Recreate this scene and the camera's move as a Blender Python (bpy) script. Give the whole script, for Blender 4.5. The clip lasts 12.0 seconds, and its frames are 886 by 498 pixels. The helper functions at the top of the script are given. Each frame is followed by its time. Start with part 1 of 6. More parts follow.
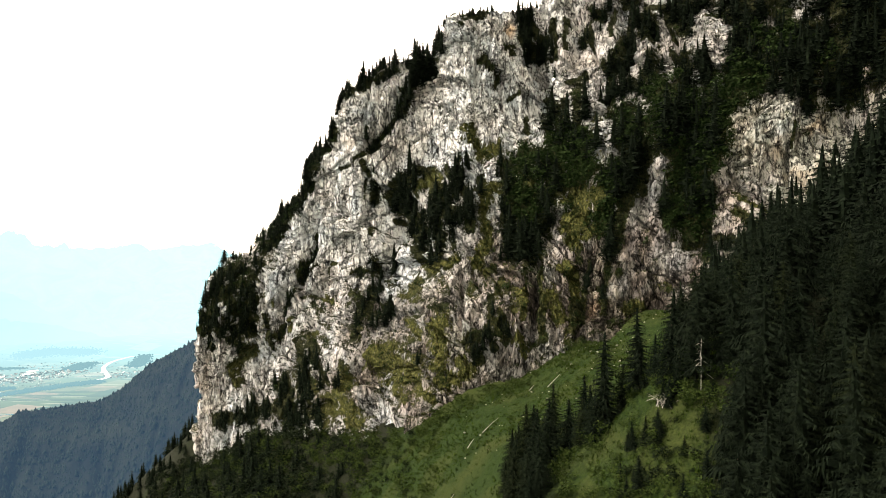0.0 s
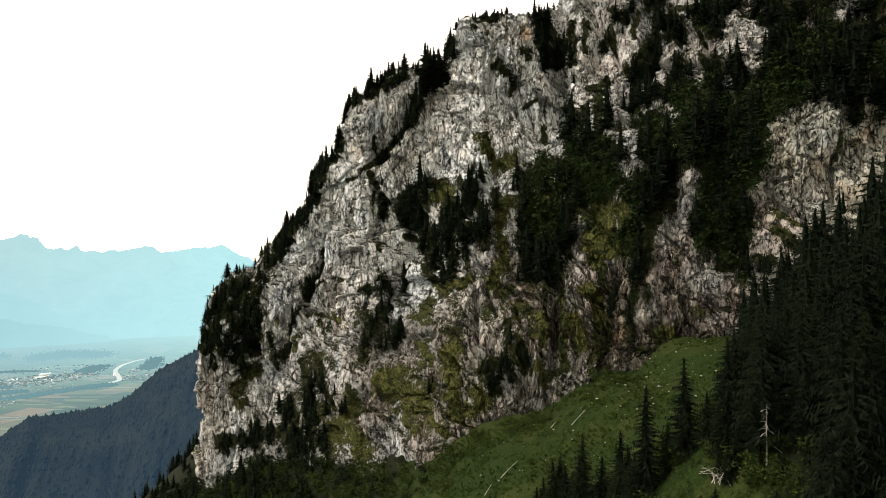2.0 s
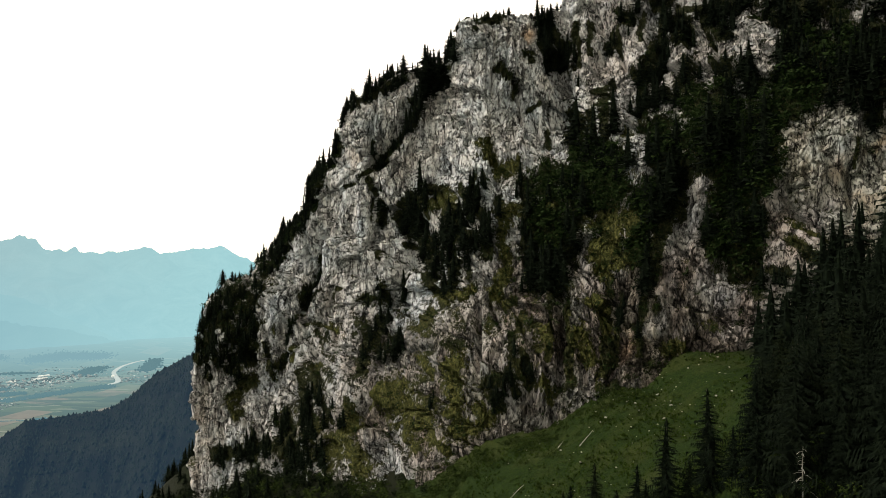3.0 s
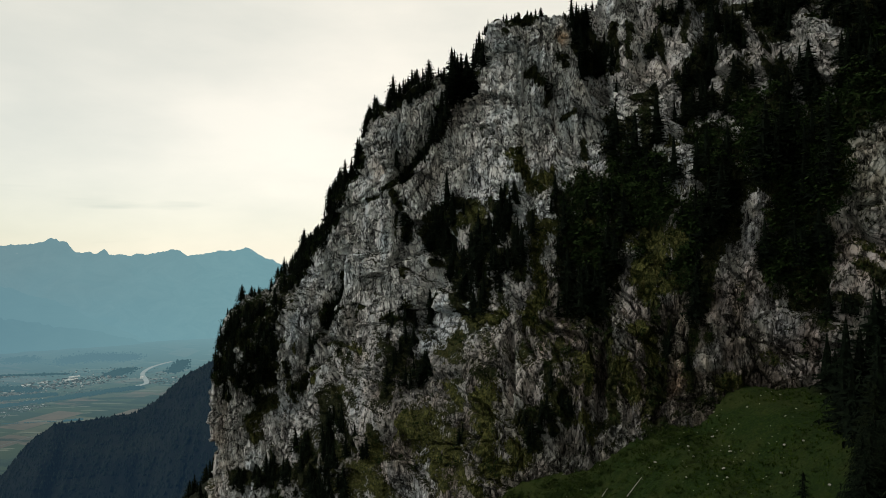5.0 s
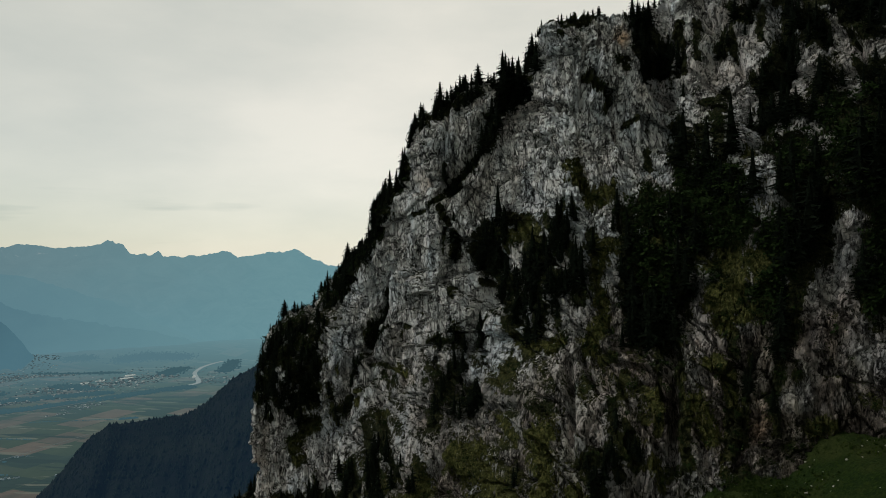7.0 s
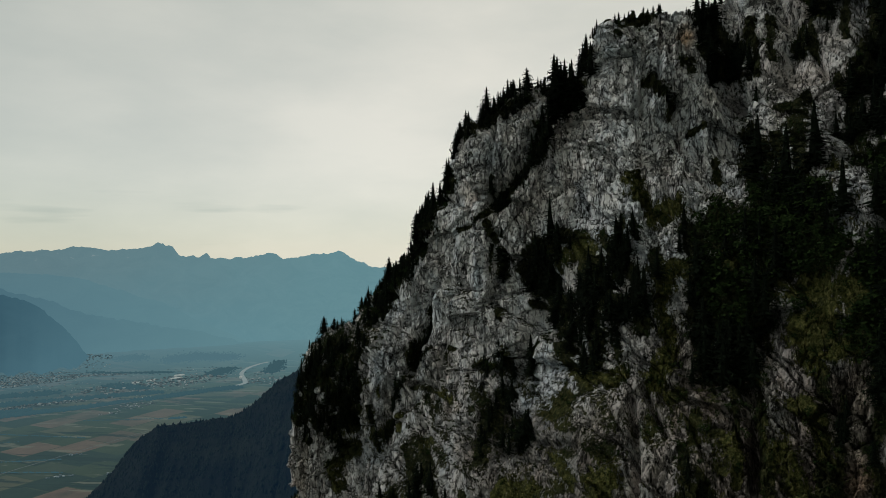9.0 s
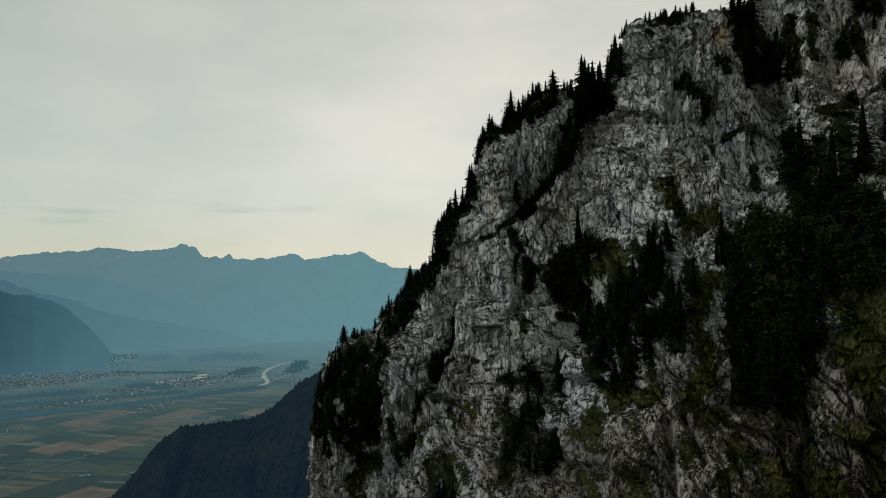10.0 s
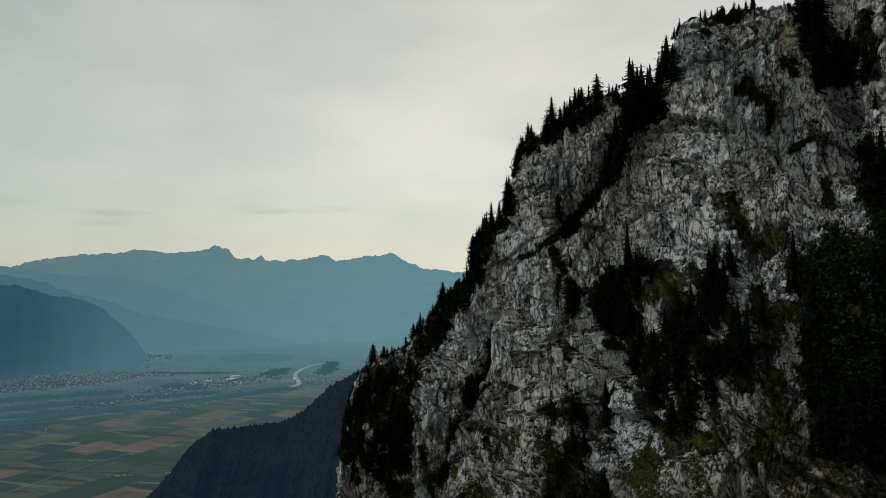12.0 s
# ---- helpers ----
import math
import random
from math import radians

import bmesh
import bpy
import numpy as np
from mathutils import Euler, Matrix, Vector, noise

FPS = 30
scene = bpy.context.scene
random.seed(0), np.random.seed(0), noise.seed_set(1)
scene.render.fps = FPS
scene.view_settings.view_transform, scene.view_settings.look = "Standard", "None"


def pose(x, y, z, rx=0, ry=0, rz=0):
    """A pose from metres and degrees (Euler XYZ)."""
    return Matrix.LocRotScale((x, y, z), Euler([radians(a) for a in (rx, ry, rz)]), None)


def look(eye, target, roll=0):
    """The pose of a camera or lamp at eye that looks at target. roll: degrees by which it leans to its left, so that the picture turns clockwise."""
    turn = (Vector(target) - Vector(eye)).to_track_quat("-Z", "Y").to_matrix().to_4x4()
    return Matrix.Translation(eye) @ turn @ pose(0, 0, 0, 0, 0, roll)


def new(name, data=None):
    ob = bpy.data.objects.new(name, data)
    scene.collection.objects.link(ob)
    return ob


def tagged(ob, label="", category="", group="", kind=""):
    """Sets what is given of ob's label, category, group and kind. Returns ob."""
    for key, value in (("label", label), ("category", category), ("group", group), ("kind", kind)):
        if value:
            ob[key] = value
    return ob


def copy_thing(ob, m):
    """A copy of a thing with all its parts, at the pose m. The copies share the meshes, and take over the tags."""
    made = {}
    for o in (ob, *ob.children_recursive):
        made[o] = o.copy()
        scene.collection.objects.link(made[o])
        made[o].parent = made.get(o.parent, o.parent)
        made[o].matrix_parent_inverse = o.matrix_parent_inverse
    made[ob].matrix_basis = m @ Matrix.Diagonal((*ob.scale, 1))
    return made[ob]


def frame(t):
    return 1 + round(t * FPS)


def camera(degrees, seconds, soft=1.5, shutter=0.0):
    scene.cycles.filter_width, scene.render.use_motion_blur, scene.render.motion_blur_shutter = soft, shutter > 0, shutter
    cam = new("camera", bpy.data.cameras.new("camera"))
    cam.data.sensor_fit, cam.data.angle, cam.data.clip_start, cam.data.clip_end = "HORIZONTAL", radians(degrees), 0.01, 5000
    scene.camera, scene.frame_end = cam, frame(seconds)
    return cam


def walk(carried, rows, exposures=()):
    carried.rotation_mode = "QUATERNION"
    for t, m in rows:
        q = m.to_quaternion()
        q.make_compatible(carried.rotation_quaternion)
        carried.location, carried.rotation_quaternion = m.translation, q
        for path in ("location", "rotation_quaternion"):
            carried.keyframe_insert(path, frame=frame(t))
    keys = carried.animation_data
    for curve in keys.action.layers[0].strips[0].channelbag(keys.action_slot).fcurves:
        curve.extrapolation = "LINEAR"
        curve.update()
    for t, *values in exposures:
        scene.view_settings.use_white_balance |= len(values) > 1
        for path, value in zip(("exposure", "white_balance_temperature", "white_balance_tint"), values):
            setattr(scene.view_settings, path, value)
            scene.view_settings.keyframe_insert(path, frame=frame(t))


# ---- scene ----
cam = camera(64.0, 12.0, soft=0.75)
METRES, EYE, TILT, LEAN, TURN = 110.0, 0.0, 0.0, 0.0, 0.0
ROWS = [
    (0.0, 0.0, 0.0, 0.0, 0.0, 0.0, -0.0),
    (0.5, -0.001, 0.0395, 0.0155, 0.18, 0.01, 0.05),
    (1.0, -0.0027, 0.0787, 0.0305, 0.47, 0.04, 0.1),
    (1.5, -0.0051, 0.1176, 0.0457, 0.82, 0.04, 0.14),
    (2.0, -0.0069, 0.157, 0.0598, 0.87, 0.06, 0.17),
    (2.5, -0.0102, 0.1953, 0.0746, 0.7, 0.08, 0.21),
    (3.0, -0.014, 0.2338, 0.0904, 0.8, 0.06, 0.28),
    (5.0, -0.0291, 0.3898, 0.1486, 2.8, 0.11, 0.44),
    (5.5, -0.0345, 0.4282, 0.1639, 3.62, 0.11, 0.47),
    (6.0, -0.0391, 0.4668, 0.1784, 4.52, 0.12, 0.52),
    (6.5, -0.0454, 0.5052, 0.1937, 5.51, 0.12, 0.55),
    (7.0, -0.0515, 0.5434, 0.2086, 6.52, 0.14, 0.58),
    (9.0, -0.0805, 0.6971, 0.2649, 10.01, 0.23, 0.66),
    (9.5, -0.0899, 0.7352, 0.2793, 10.86, 0.24, 0.7),
    (10.0, -0.0998, 0.7733, 0.2936, 11.7, 0.26, 0.72),
    (10.5, -0.1105, 0.8107, 0.3076, 12.45, 0.28, 0.72),
    (11.0, -0.1214, 0.8479, 0.3218, 13.05, 0.28, 0.76),
    (11.5, -0.1332, 0.885, 0.3358, 13.53, 0.3, 0.77),
    (12.0, -0.1457, 0.9214, 0.3507, 14.14, 0.31, 0.84),
]
walk(cam, [(t, pose(0, 0, EYE, TILT, LEAN, TURN) @ pose(METRES * x, METRES * y, METRES * z, 90 + pitch, roll, yaw)) for t, x, y, z, yaw, pitch, roll in ROWS],
     exposures=[(0.0, 2.42, 7400, 18), (1.5, 1.90, 7300, 17), (3.0, 1.30, 7100, 15), (5.0, 0.28, 6550, 11), (6.5, 0.04, 6420, 10), (9.0, -0.12, 6330, 9), (12.0, -0.14, 6270, 9)])

# The valley floor lies at VALLEY; heights are counted from the flight's first place.
VALLEY = -616.0

# ---- world and light ----
SUN_ELEVATION, SUN_TURN = 46.0, 96.0
world = bpy.data.worlds.new("overcast_sky")
scene.world = world
world.use_nodes = True
wn, wl = world.node_tree.nodes, world.node_tree.links
wn.clear()
w_out = wn.new("ShaderNodeOutputWorld")
w_sky = wn.new("ShaderNodeTexSky")
w_sky.sky_type = "NISHITA"
w_sky.sun_disc = False
w_sky.sun_elevation = radians(SUN_ELEVATION)
w_sky.sun_rotation = radians(SUN_TURN + 180)
w_sky.altitude = 1300
w_sky.dust_density = 0.6
w_coord = wn.new("ShaderNodeTexCoord")
w_map = wn.new("ShaderNodeMapping")
w_map.inputs["Scale"].default_value = (0.9, 0.9, 2.6)
w_noise = wn.new("ShaderNodeTexNoise")
w_noise.inputs["Scale"].default_value = 2.2
w_noise.inputs["Detail"].default_value = 6.0
w_noise.inputs["Roughness"].default_value = 0.55
w_ramp = wn.new("ShaderNodeValToRGB")
w_ramp.color_ramp.elements[0].position = 0.30
w_ramp.color_ramp.elements[0].color = (0.635, 0.630, 0.545, 1)
w_ramp.color_ramp.elements[1].position = 0.66
w_ramp.color_ramp.elements[1].color = (0.85, 0.80, 0.685, 1)
# small dark wisps low over the far range
w_map2 = wn.new("ShaderNodeMapping")
w_map2.inputs["Scale"].default_value = (3.0, 3.0, 26.0)
w_wisp = wn.new("ShaderNodeTexNoise")
w_wisp.inputs["Scale"].default_value = 1.5
w_wisp.inputs["Detail"].default_value = 3.0
w_wramp = wn.new("ShaderNodeValToRGB")
w_wramp.color_ramp.elements[0].position = 0.60
w_wramp.color_ramp.elements[0].color = (1, 1, 1, 1)
w_wramp.color_ramp.elements[1].position = 0.74
w_wramp.color_ramp.elements[1].color = (0.76, 0.80, 0.81, 1)
w_split = wn.new("ShaderNodeSeparateXYZ")
w_low = wn.new("ShaderNodeValToRGB")
w_low.color_ramp.elements[0].position = 0.05
w_low.color_ramp.elements[1].position = 0.12
w_low.color_ramp.elements[0].color = (1, 1, 1, 1)
w_low.color_ramp.elements[1].color = (0, 0, 0, 1)
w_thin = wn.new("ShaderNodeMix")
w_thin.data_type = "RGBA"
w_thin.inputs["A"].default_value = (1, 1, 1, 1)
# the veiled sun's side of the sky is brighter and warmer
w_side = wn.new("ShaderNodeVectorMath")
w_side.operation = "DOT_PRODUCT"
w_side.inputs[1].default_value = (0.35, 0.937, 0.0)
w_glow = wn.new("ShaderNodeMapRange")
w_glow.inputs["From Min"].default_value, w_glow.inputs["From Max"].default_value = -0.4, 1.0
w_grad = wn.new("ShaderNodeValToRGB")
w_grad.color_ramp.elements[0].position = 0.52
w_grad.color_ramp.elements[0].color = (0.64, 0.67, 0.62, 1)
w_grad.color_ramp.elements[1].position = 0.86
w_grad.color_ramp.elements[1].color = (1.0, 0.99, 0.955, 1)
w_tone = wn.new("ShaderNodeMix")
w_tone.data_type, w_tone.blend_type = "RGBA", "MULTIPLY"
w_tone.inputs["Factor"].default_value = 1.0
w_mul = wn.new("ShaderNodeMix")
w_mul.data_type, w_mul.blend_type = "RGBA", "MULTIPLY"
w_mul.inputs["Factor"].default_value = 1.0
w_bg1 = wn.new("ShaderNodeBackground")
w_bg1.inputs["Strength"].default_value = 0.02
w_bg2 = wn.new("ShaderNodeBackground")
w_bg2.inputs["Strength"].default_value = 0.92
w_add = wn.new("ShaderNodeAddShader")
wl.new(w_coord.outputs["Generated"], w_map.inputs["Vector"])
wl.new(w_map.outputs["Vector"], w_noise.inputs["Vector"])
wl.new(w_noise.outputs["Fac"], w_ramp.inputs["Fac"])
wl.new(w_coord.outputs["Generated"], w_map2.inputs["Vector"])
wl.new(w_map2.outputs["Vector"], w_wisp.inputs["Vector"])
wl.new(w_wisp.outputs["Fac"], w_wramp.inputs["Fac"])
wl.new(w_ramp.outputs["Color"], w_mul.inputs["A"])
wl.new(w_coord.outputs["Generated"], w_split.inputs["Vector"])
wl.new(w_split.outputs["Z"], w_low.inputs["Fac"])
wl.new(w_low.outputs["Color"], w_thin.inputs["Factor"])
wl.new(w_wramp.outputs["Color"], w_thin.inputs["B"])
wl.new(w_thin.outputs["Result"], w_mul.inputs["B"])
wl.new(w_coord.outputs["Generated"], w_side.inputs[0])
wl.new(w_side.outputs["Value"], w_glow.inputs["Value"])
wl.new(w_glow.outputs["Result"], w_grad.inputs["Fac"])
wl.new(w_mul.outputs["Result"], w_tone.inputs["A"])
wl.new(w_grad.outputs["Color"], w_tone.inputs["B"])
wl.new(w_tone.outputs["Result"], w_bg2.inputs["Color"])
wl.new(w_sky.outputs["Color"], w_bg1.inputs["Color"])
wl.new(w_bg1.outputs["Background"], w_add.inputs[0])
wl.new(w_bg2.outputs["Background"], w_add.inputs[1])
wl.new(w_add.outputs["Shader"], w_out.inputs["Surface"])

sun = new("sun", bpy.data.lights.new("sun", "SUN"))
sun.data.energy = 1.15
sun.data.angle = radians(12)
sun.data.color = (1.0, 0.975, 0.94)
sun_turn, sun_high = radians(SUN_TURN), radians(SUN_ELEVATION)
sun.matrix_world = look((0, 0, 0), (math.sin(sun_turn) * math.cos(sun_high), math.cos(sun_turn) * math.cos(sun_high), -math.sin(sun_high)))


# ---- materials ----
class Nodes:
    """A node material, built step by step."""

    def __init__(self, name):
        self.mat = bpy.data.materials.new(name)
        self.mat.use_nodes = True
        self.tree = self.mat.node_tree
        self.bsdf = self.tree.nodes["Principled BSDF"]
        self.out = self.tree.nodes["Material Output"]
        self.bsdf.inputs["Roughness"].default_value = 0.9
        self.bsdf.inputs["Specular IOR Level"].default_value = 0.08
        self.place = None

    def node(self, kind, **values):
        n = self.tree.nodes.new(kind)
        for key, value in values.items():
            n.inputs[key].default_value = value
        return n

    def link(self, a, b):
        self.tree.links.new(a, b)

    def where(self, scale=(1, 1, 1), turn=(0, 0, 0), local=False):
        if local:
            src = self.node("ShaderNodeTexCoord").outputs["Object"]
        else:
            src = self.node("ShaderNodeNewGeometry").outputs["Position"]
        m = self.node("ShaderNodeMapping")
        m.inputs["Scale"].default_value = scale
        m.inputs["Rotation"].default_value = turn
        self.link(src, m.inputs["Vector"])
        return m.outputs["Vector"]

    def noise(self, vec, scale, detail=5.0, rough=0.55, distort=0.0):
        n = self.node("ShaderNodeTexNoise", Scale=scale, Detail=detail, Roughness=rough, Distortion=distort)
        self.link(vec, n.inputs["Vector"])
        return n.outputs["Fac"]

    def ramp(self, fac, *stops):
        n = self.node("ShaderNodeValToRGB")
        els = n.color_ramp.elements
        while len(els) < len(stops):
            els.new(0.5)
        for el, (pos, col) in zip(els, stops):
            el.position = pos
            el.color = (*col, 1) if isinstance(col, tuple) else (col, col, col, 1)
        self.link(fac, n.inputs["Fac"])
        return n.outputs["Color"]

    def mix(self, fac, a, b, blend="MIX"):
        n = self.node("ShaderNodeMix")
        n.data_type, n.blend_type = "RGBA", blend
        for key, value in (("Factor", fac), ("A", a), ("B", b)):
            if isinstance(value, tuple):
                n.inputs[key].default_value = (*value, 1)
            elif isinstance(value, float):
                n.inputs[key].default_value = value
            else:
                self.link(value, n.inputs[key])
        return n.outputs["Result"]

    def attribute(self, name):
        n = self.node("ShaderNodeAttribute")
        n.attribute_name = name
        return n.outputs["Fac"]

    def bump(self, height, strength, distance):
        n = self.node("ShaderNodeBump", Strength=strength, Distance=distance)
        self.link(height, n.inputs["Height"])
        self.link(n.outputs["Normal"], self.bsdf.inputs["Normal"])

    def colour(self, socket):
        self.link(socket, self.bsdf.inputs["Base Color"])
        return self.mat

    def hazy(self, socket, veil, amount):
        """Distance: haze painted as a glow mixed over the surface, for the backdrop alone."""
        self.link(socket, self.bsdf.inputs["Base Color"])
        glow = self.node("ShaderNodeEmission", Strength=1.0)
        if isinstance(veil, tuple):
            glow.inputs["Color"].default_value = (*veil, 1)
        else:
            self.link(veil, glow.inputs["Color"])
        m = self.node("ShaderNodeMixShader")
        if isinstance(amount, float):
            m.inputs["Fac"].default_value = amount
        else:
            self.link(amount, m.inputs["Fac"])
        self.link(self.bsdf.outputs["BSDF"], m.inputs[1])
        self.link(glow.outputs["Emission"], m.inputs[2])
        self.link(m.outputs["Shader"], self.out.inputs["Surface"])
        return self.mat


def rock_material():
    n = Nodes("limestone")
    p = n.where()

    def seam(vec, scale, width, depth, detail=3.0, distort=1.2):
        """Long irregular dark lines, where a noise crosses its middle."""
        f = n.noise(vec, scale, detail, 0.55, distort)
        return n.ramp(f, (0.5 - width, 1.0), (0.5 - width * 0.25, depth), (0.5 + width * 0.25, depth), (0.5 + width, 1.0))

    def joints(scale, stretch, tilt, width, depth, amount, low=0.44, high=0.56):
        """Dark broken joints between angular blocks."""
        vec = n.where(stretch, (0.0, tilt, 0.0))
        warp = n.node("ShaderNodeTexNoise", Scale=scale * 1.7, Detail=4.0, Roughness=0.6)
        n.link(vec, warp.inputs["Vector"])
        shift = n.node("ShaderNodeVectorMath")
        shift.operation = "MULTIPLY_ADD"
        shift.inputs[1].default_value = (1.1 / scale,) * 3
        n.link(warp.outputs["Color"], shift.inputs[0])
        n.link(vec, shift.inputs[2])
        cell = n.node("ShaderNodeTexVoronoi", Scale=scale)
        cell.feature = "DISTANCE_TO_EDGE"
        n.link(shift.outputs["Vector"], cell.inputs["Vector"])
        line = n.ramp(cell.outputs["Distance"], (0.0, depth), (width * 0.4, depth + 0.1), (width, 1.0))
        broken = n.ramp(n.noise(vec, scale * 0.9, 4, 0.7), (low, 0.0), (high, amount))
        return n.mix(broken, (1.0, 1.0, 1.0), line)

    broad = n.noise(p, 0.035, 4, 0.6)
    grain = n.noise(n.where((1.0, 1.0, 0.7), (0.0, 0.5, 0.0)), 0.35, 8, 0.68, 0.4)
    run = n.noise(n.where((1.0, 1.0, 0.14), (0.0, 0.12, 0.0)), 0.45, 7, 0.66, 0.5)
    flick = n.noise(n.where((1.0, 1.0, 0.34), (0.0, 0.55, 0.0)), 2.0, 5, 0.7, 0.3)
    grit = n.noise(n.where((1.0, 1.0, 0.5), (0.0, 0.45, 0.0)), 3.6, 6, 0.75, 0.3)
    base = n.ramp(grain, (0.26, (0.42, 0.422, 0.430)), (0.40, (0.60, 0.600, 0.604)), (0.62, (0.665, 0.662, 0.662)))
    tint = n.ramp(broad, (0.30, (0.84, 0.91, 0.97)), (0.48, (1.0, 1.0, 0.99)), (0.64, (1.02, 0.985, 0.96)), (0.74, (1.0, 0.93, 0.88)))
    base = n.mix(1.0, base, tint, "MULTIPLY")
    hue = n.noise(n.where((1.0, 1.0, 0.35), (0.0, 0.2, 0.0)), 0.13, 5, 0.65, 0.4)
    base = n.mix(0.55, base, n.ramp(hue, (0.34, (0.88, 0.97, 1.06)), (0.50, (1.0, 1.0, 1.0)), (0.62, (1.04, 0.99, 0.95)), (0.72, (1.03, 0.93, 0.85))), "MULTIPLY")
    wet = n.ramp(run, (0.31, (0.34, 0.34, 0.36)), (0.40, (0.94, 0.94, 0.94)), (0.66, (1.08, 1.07, 1.05)))
    base = n.mix(0.45, base, wet, "MULTIPLY")
    base = n.mix(0.8, base, n.ramp(flick, (0.31, 0.10), (0.34, 1.0), (0.66, 1.08)), "MULTIPLY")
    base = n.mix(0.85, base, n.ramp(grit, (0.33, 0.20), (0.37, 1.0), (0.60, 1.12)), "MULTIPLY")
    base = n.mix(0.7, base, seam(n.where((1.0, 1.0, 0.22), (0.0, 0.35, 0.0)), 0.055, 0.008, 0.10, 3.0, 0.5), "MULTIPLY")
    base = n.mix(0.6, base, seam(n.where((0.4, 1.0, 1.0), (0.0, -0.3, 0.0)), 0.11, 0.008, 0.15, 3.0, 0.4), "MULTIPLY")
    base = n.mix(0.8, base, seam(n.where((1.0, 1.0, 0.22), (0.0, 0.12, 0.0)), 0.17, 0.011, 0.08, 4.0, 0.6), "MULTIPLY")
    base = n.mix(0.9, base, seam(n.where((1.0, 1.0, 0.45), (0.0, 0.7, 0.0)), 0.10, 0.006, 0.06, 4.0, 0.9), "MULTIPLY")
    base = n.mix(0.9, base, seam(n.where((1.0, 1.0, 0.45), (0.0, -0.5, 0.0)), 0.14, 0.006, 0.06, 4.0, 0.9), "MULTIPLY")
    blocks = joints(0.20, (1.0, 1.0, 0.34), 0.25, 0.070, 0.05, 0.95, 0.50, 0.58)
    chips = joints(0.50, (1.0, 1.0, 0.45), -0.35, 0.10, 0.05, 0.9, 0.51, 0.57)
    flutes = joints(0.42, (1.0, 1.0, 0.16), 0.10, 0.09, 0.05, 0.9, 0.50, 0.56)
    base = n.mix(1.0, n.mix(1.0, n.mix(1.0, base, blocks, "MULTIPLY"), chips, "MULTIPLY"), flutes, "MULTIPLY")
    # brown weathered stone and black lichen on the lower walls, their gloom painted in too
    lichen_gloom = n.attribute("lichen_gloom")
    dirt_gloom = n.ramp(n.noise(n.where((1.0, 1.0, 0.45)), 0.24, 8, 0.72, 0.3), (0.38, (0.045, 0.040, 0.036)), (0.48, (0.15, 0.130, 0.115)), (0.56, (0.38, 0.335, 0.30)), (0.66, (0.80, 0.70, 0.645)))
    base = n.mix(lichen_gloom, base, n.mix(1.0, base, dirt_gloom, "MULTIPLY"))
    # old yellowish and pinkish weathering on the eastern slab and the lower walls
    old = n.ramp(n.noise(n.where((1.0, 1.0, 0.5)), 0.05, 4, 0.6), (0.40, (0.72, 0.665, 0.65)), (0.56, (0.67, 0.67, 0.60)))
    base = n.mix(n.attribute("weathered"), base, n.mix(1.0, base, old, "MULTIPLY"))
    # ochre where slabs broke away, lichen and turf where it can hold
    ochre = n.attribute("ochre")
    base = n.mix(ochre, base, n.mix(1.0, base, (1.10, 0.70, 0.40), "MULTIPLY"))
    turf_n = n.noise(n.where((1.0, 1.0, 0.75)), 1.1, 9, 0.78, 0.3)
    turf = n.ramp(turf_n, (0.36, (0.003, 0.005, 0.002)), (0.5, (0.017, 0.021, 0.008)), (0.64, (0.060, 0.058, 0.024)))
    veg = n.attribute("turf")
    tuft = n.noise(n.where((1.0, 1.0, 0.5), (0.0, 0.3, 0.0)), 1.6, 8, 0.78)
    drip = n.noise(n.where((1.0, 1.0, 0.18)), 0.8, 4, 0.6)

    def blend(a, gain, rest):
        m = n.node("ShaderNodeMath")
        m.operation = "MULTIPLY_ADD"
        m.inputs[1].default_value = gain
        n.link(a, m.inputs[0])
        if isinstance(rest, float):
            m.inputs[2].default_value = rest
        else:
            n.link(rest, m.inputs[2])
        return m.outputs["Value"]

    clump = n.noise(n.where((1.0, 1.0, 0.6)), 0.5, 5, 0.75)
    edge = blend(clump, 1.5, blend(drip, 0.7, blend(tuft, 2.6, blend(veg, 1.05, -2.42))))
    green = n.ramp(turf_n, (0.36, (0.006, 0.010, 0.003)), (0.5, (0.058, 0.064, 0.017)), (0.64, (0.18, 0.162, 0.058)))
    turf = n.mix(n.attribute("grass"), turf, green)
    mask = n.ramp(edge, (0.47, 0.0), (0.54, 1.0))
    base = n.mix(mask, base, turf)
    n.bsdf.inputs["Roughness"].default_value = 0.92
    hgt = n.mix(0.5, n.mix(0.6, n.mix(0.5, grain, run, "ADD"), flick, "ADD"), grit, "ADD")
    hgt = n.mix(mask, hgt, n.mix(1.0, hgt, turf_n, "ADD"))
    hgt = n.mix(1.0, hgt, n.mix(0.5, blocks, chips, "MULTIPLY"), "MULTIPLY")
    n.bump(hgt, 1.0, 0.7)
    return n.colour(base)


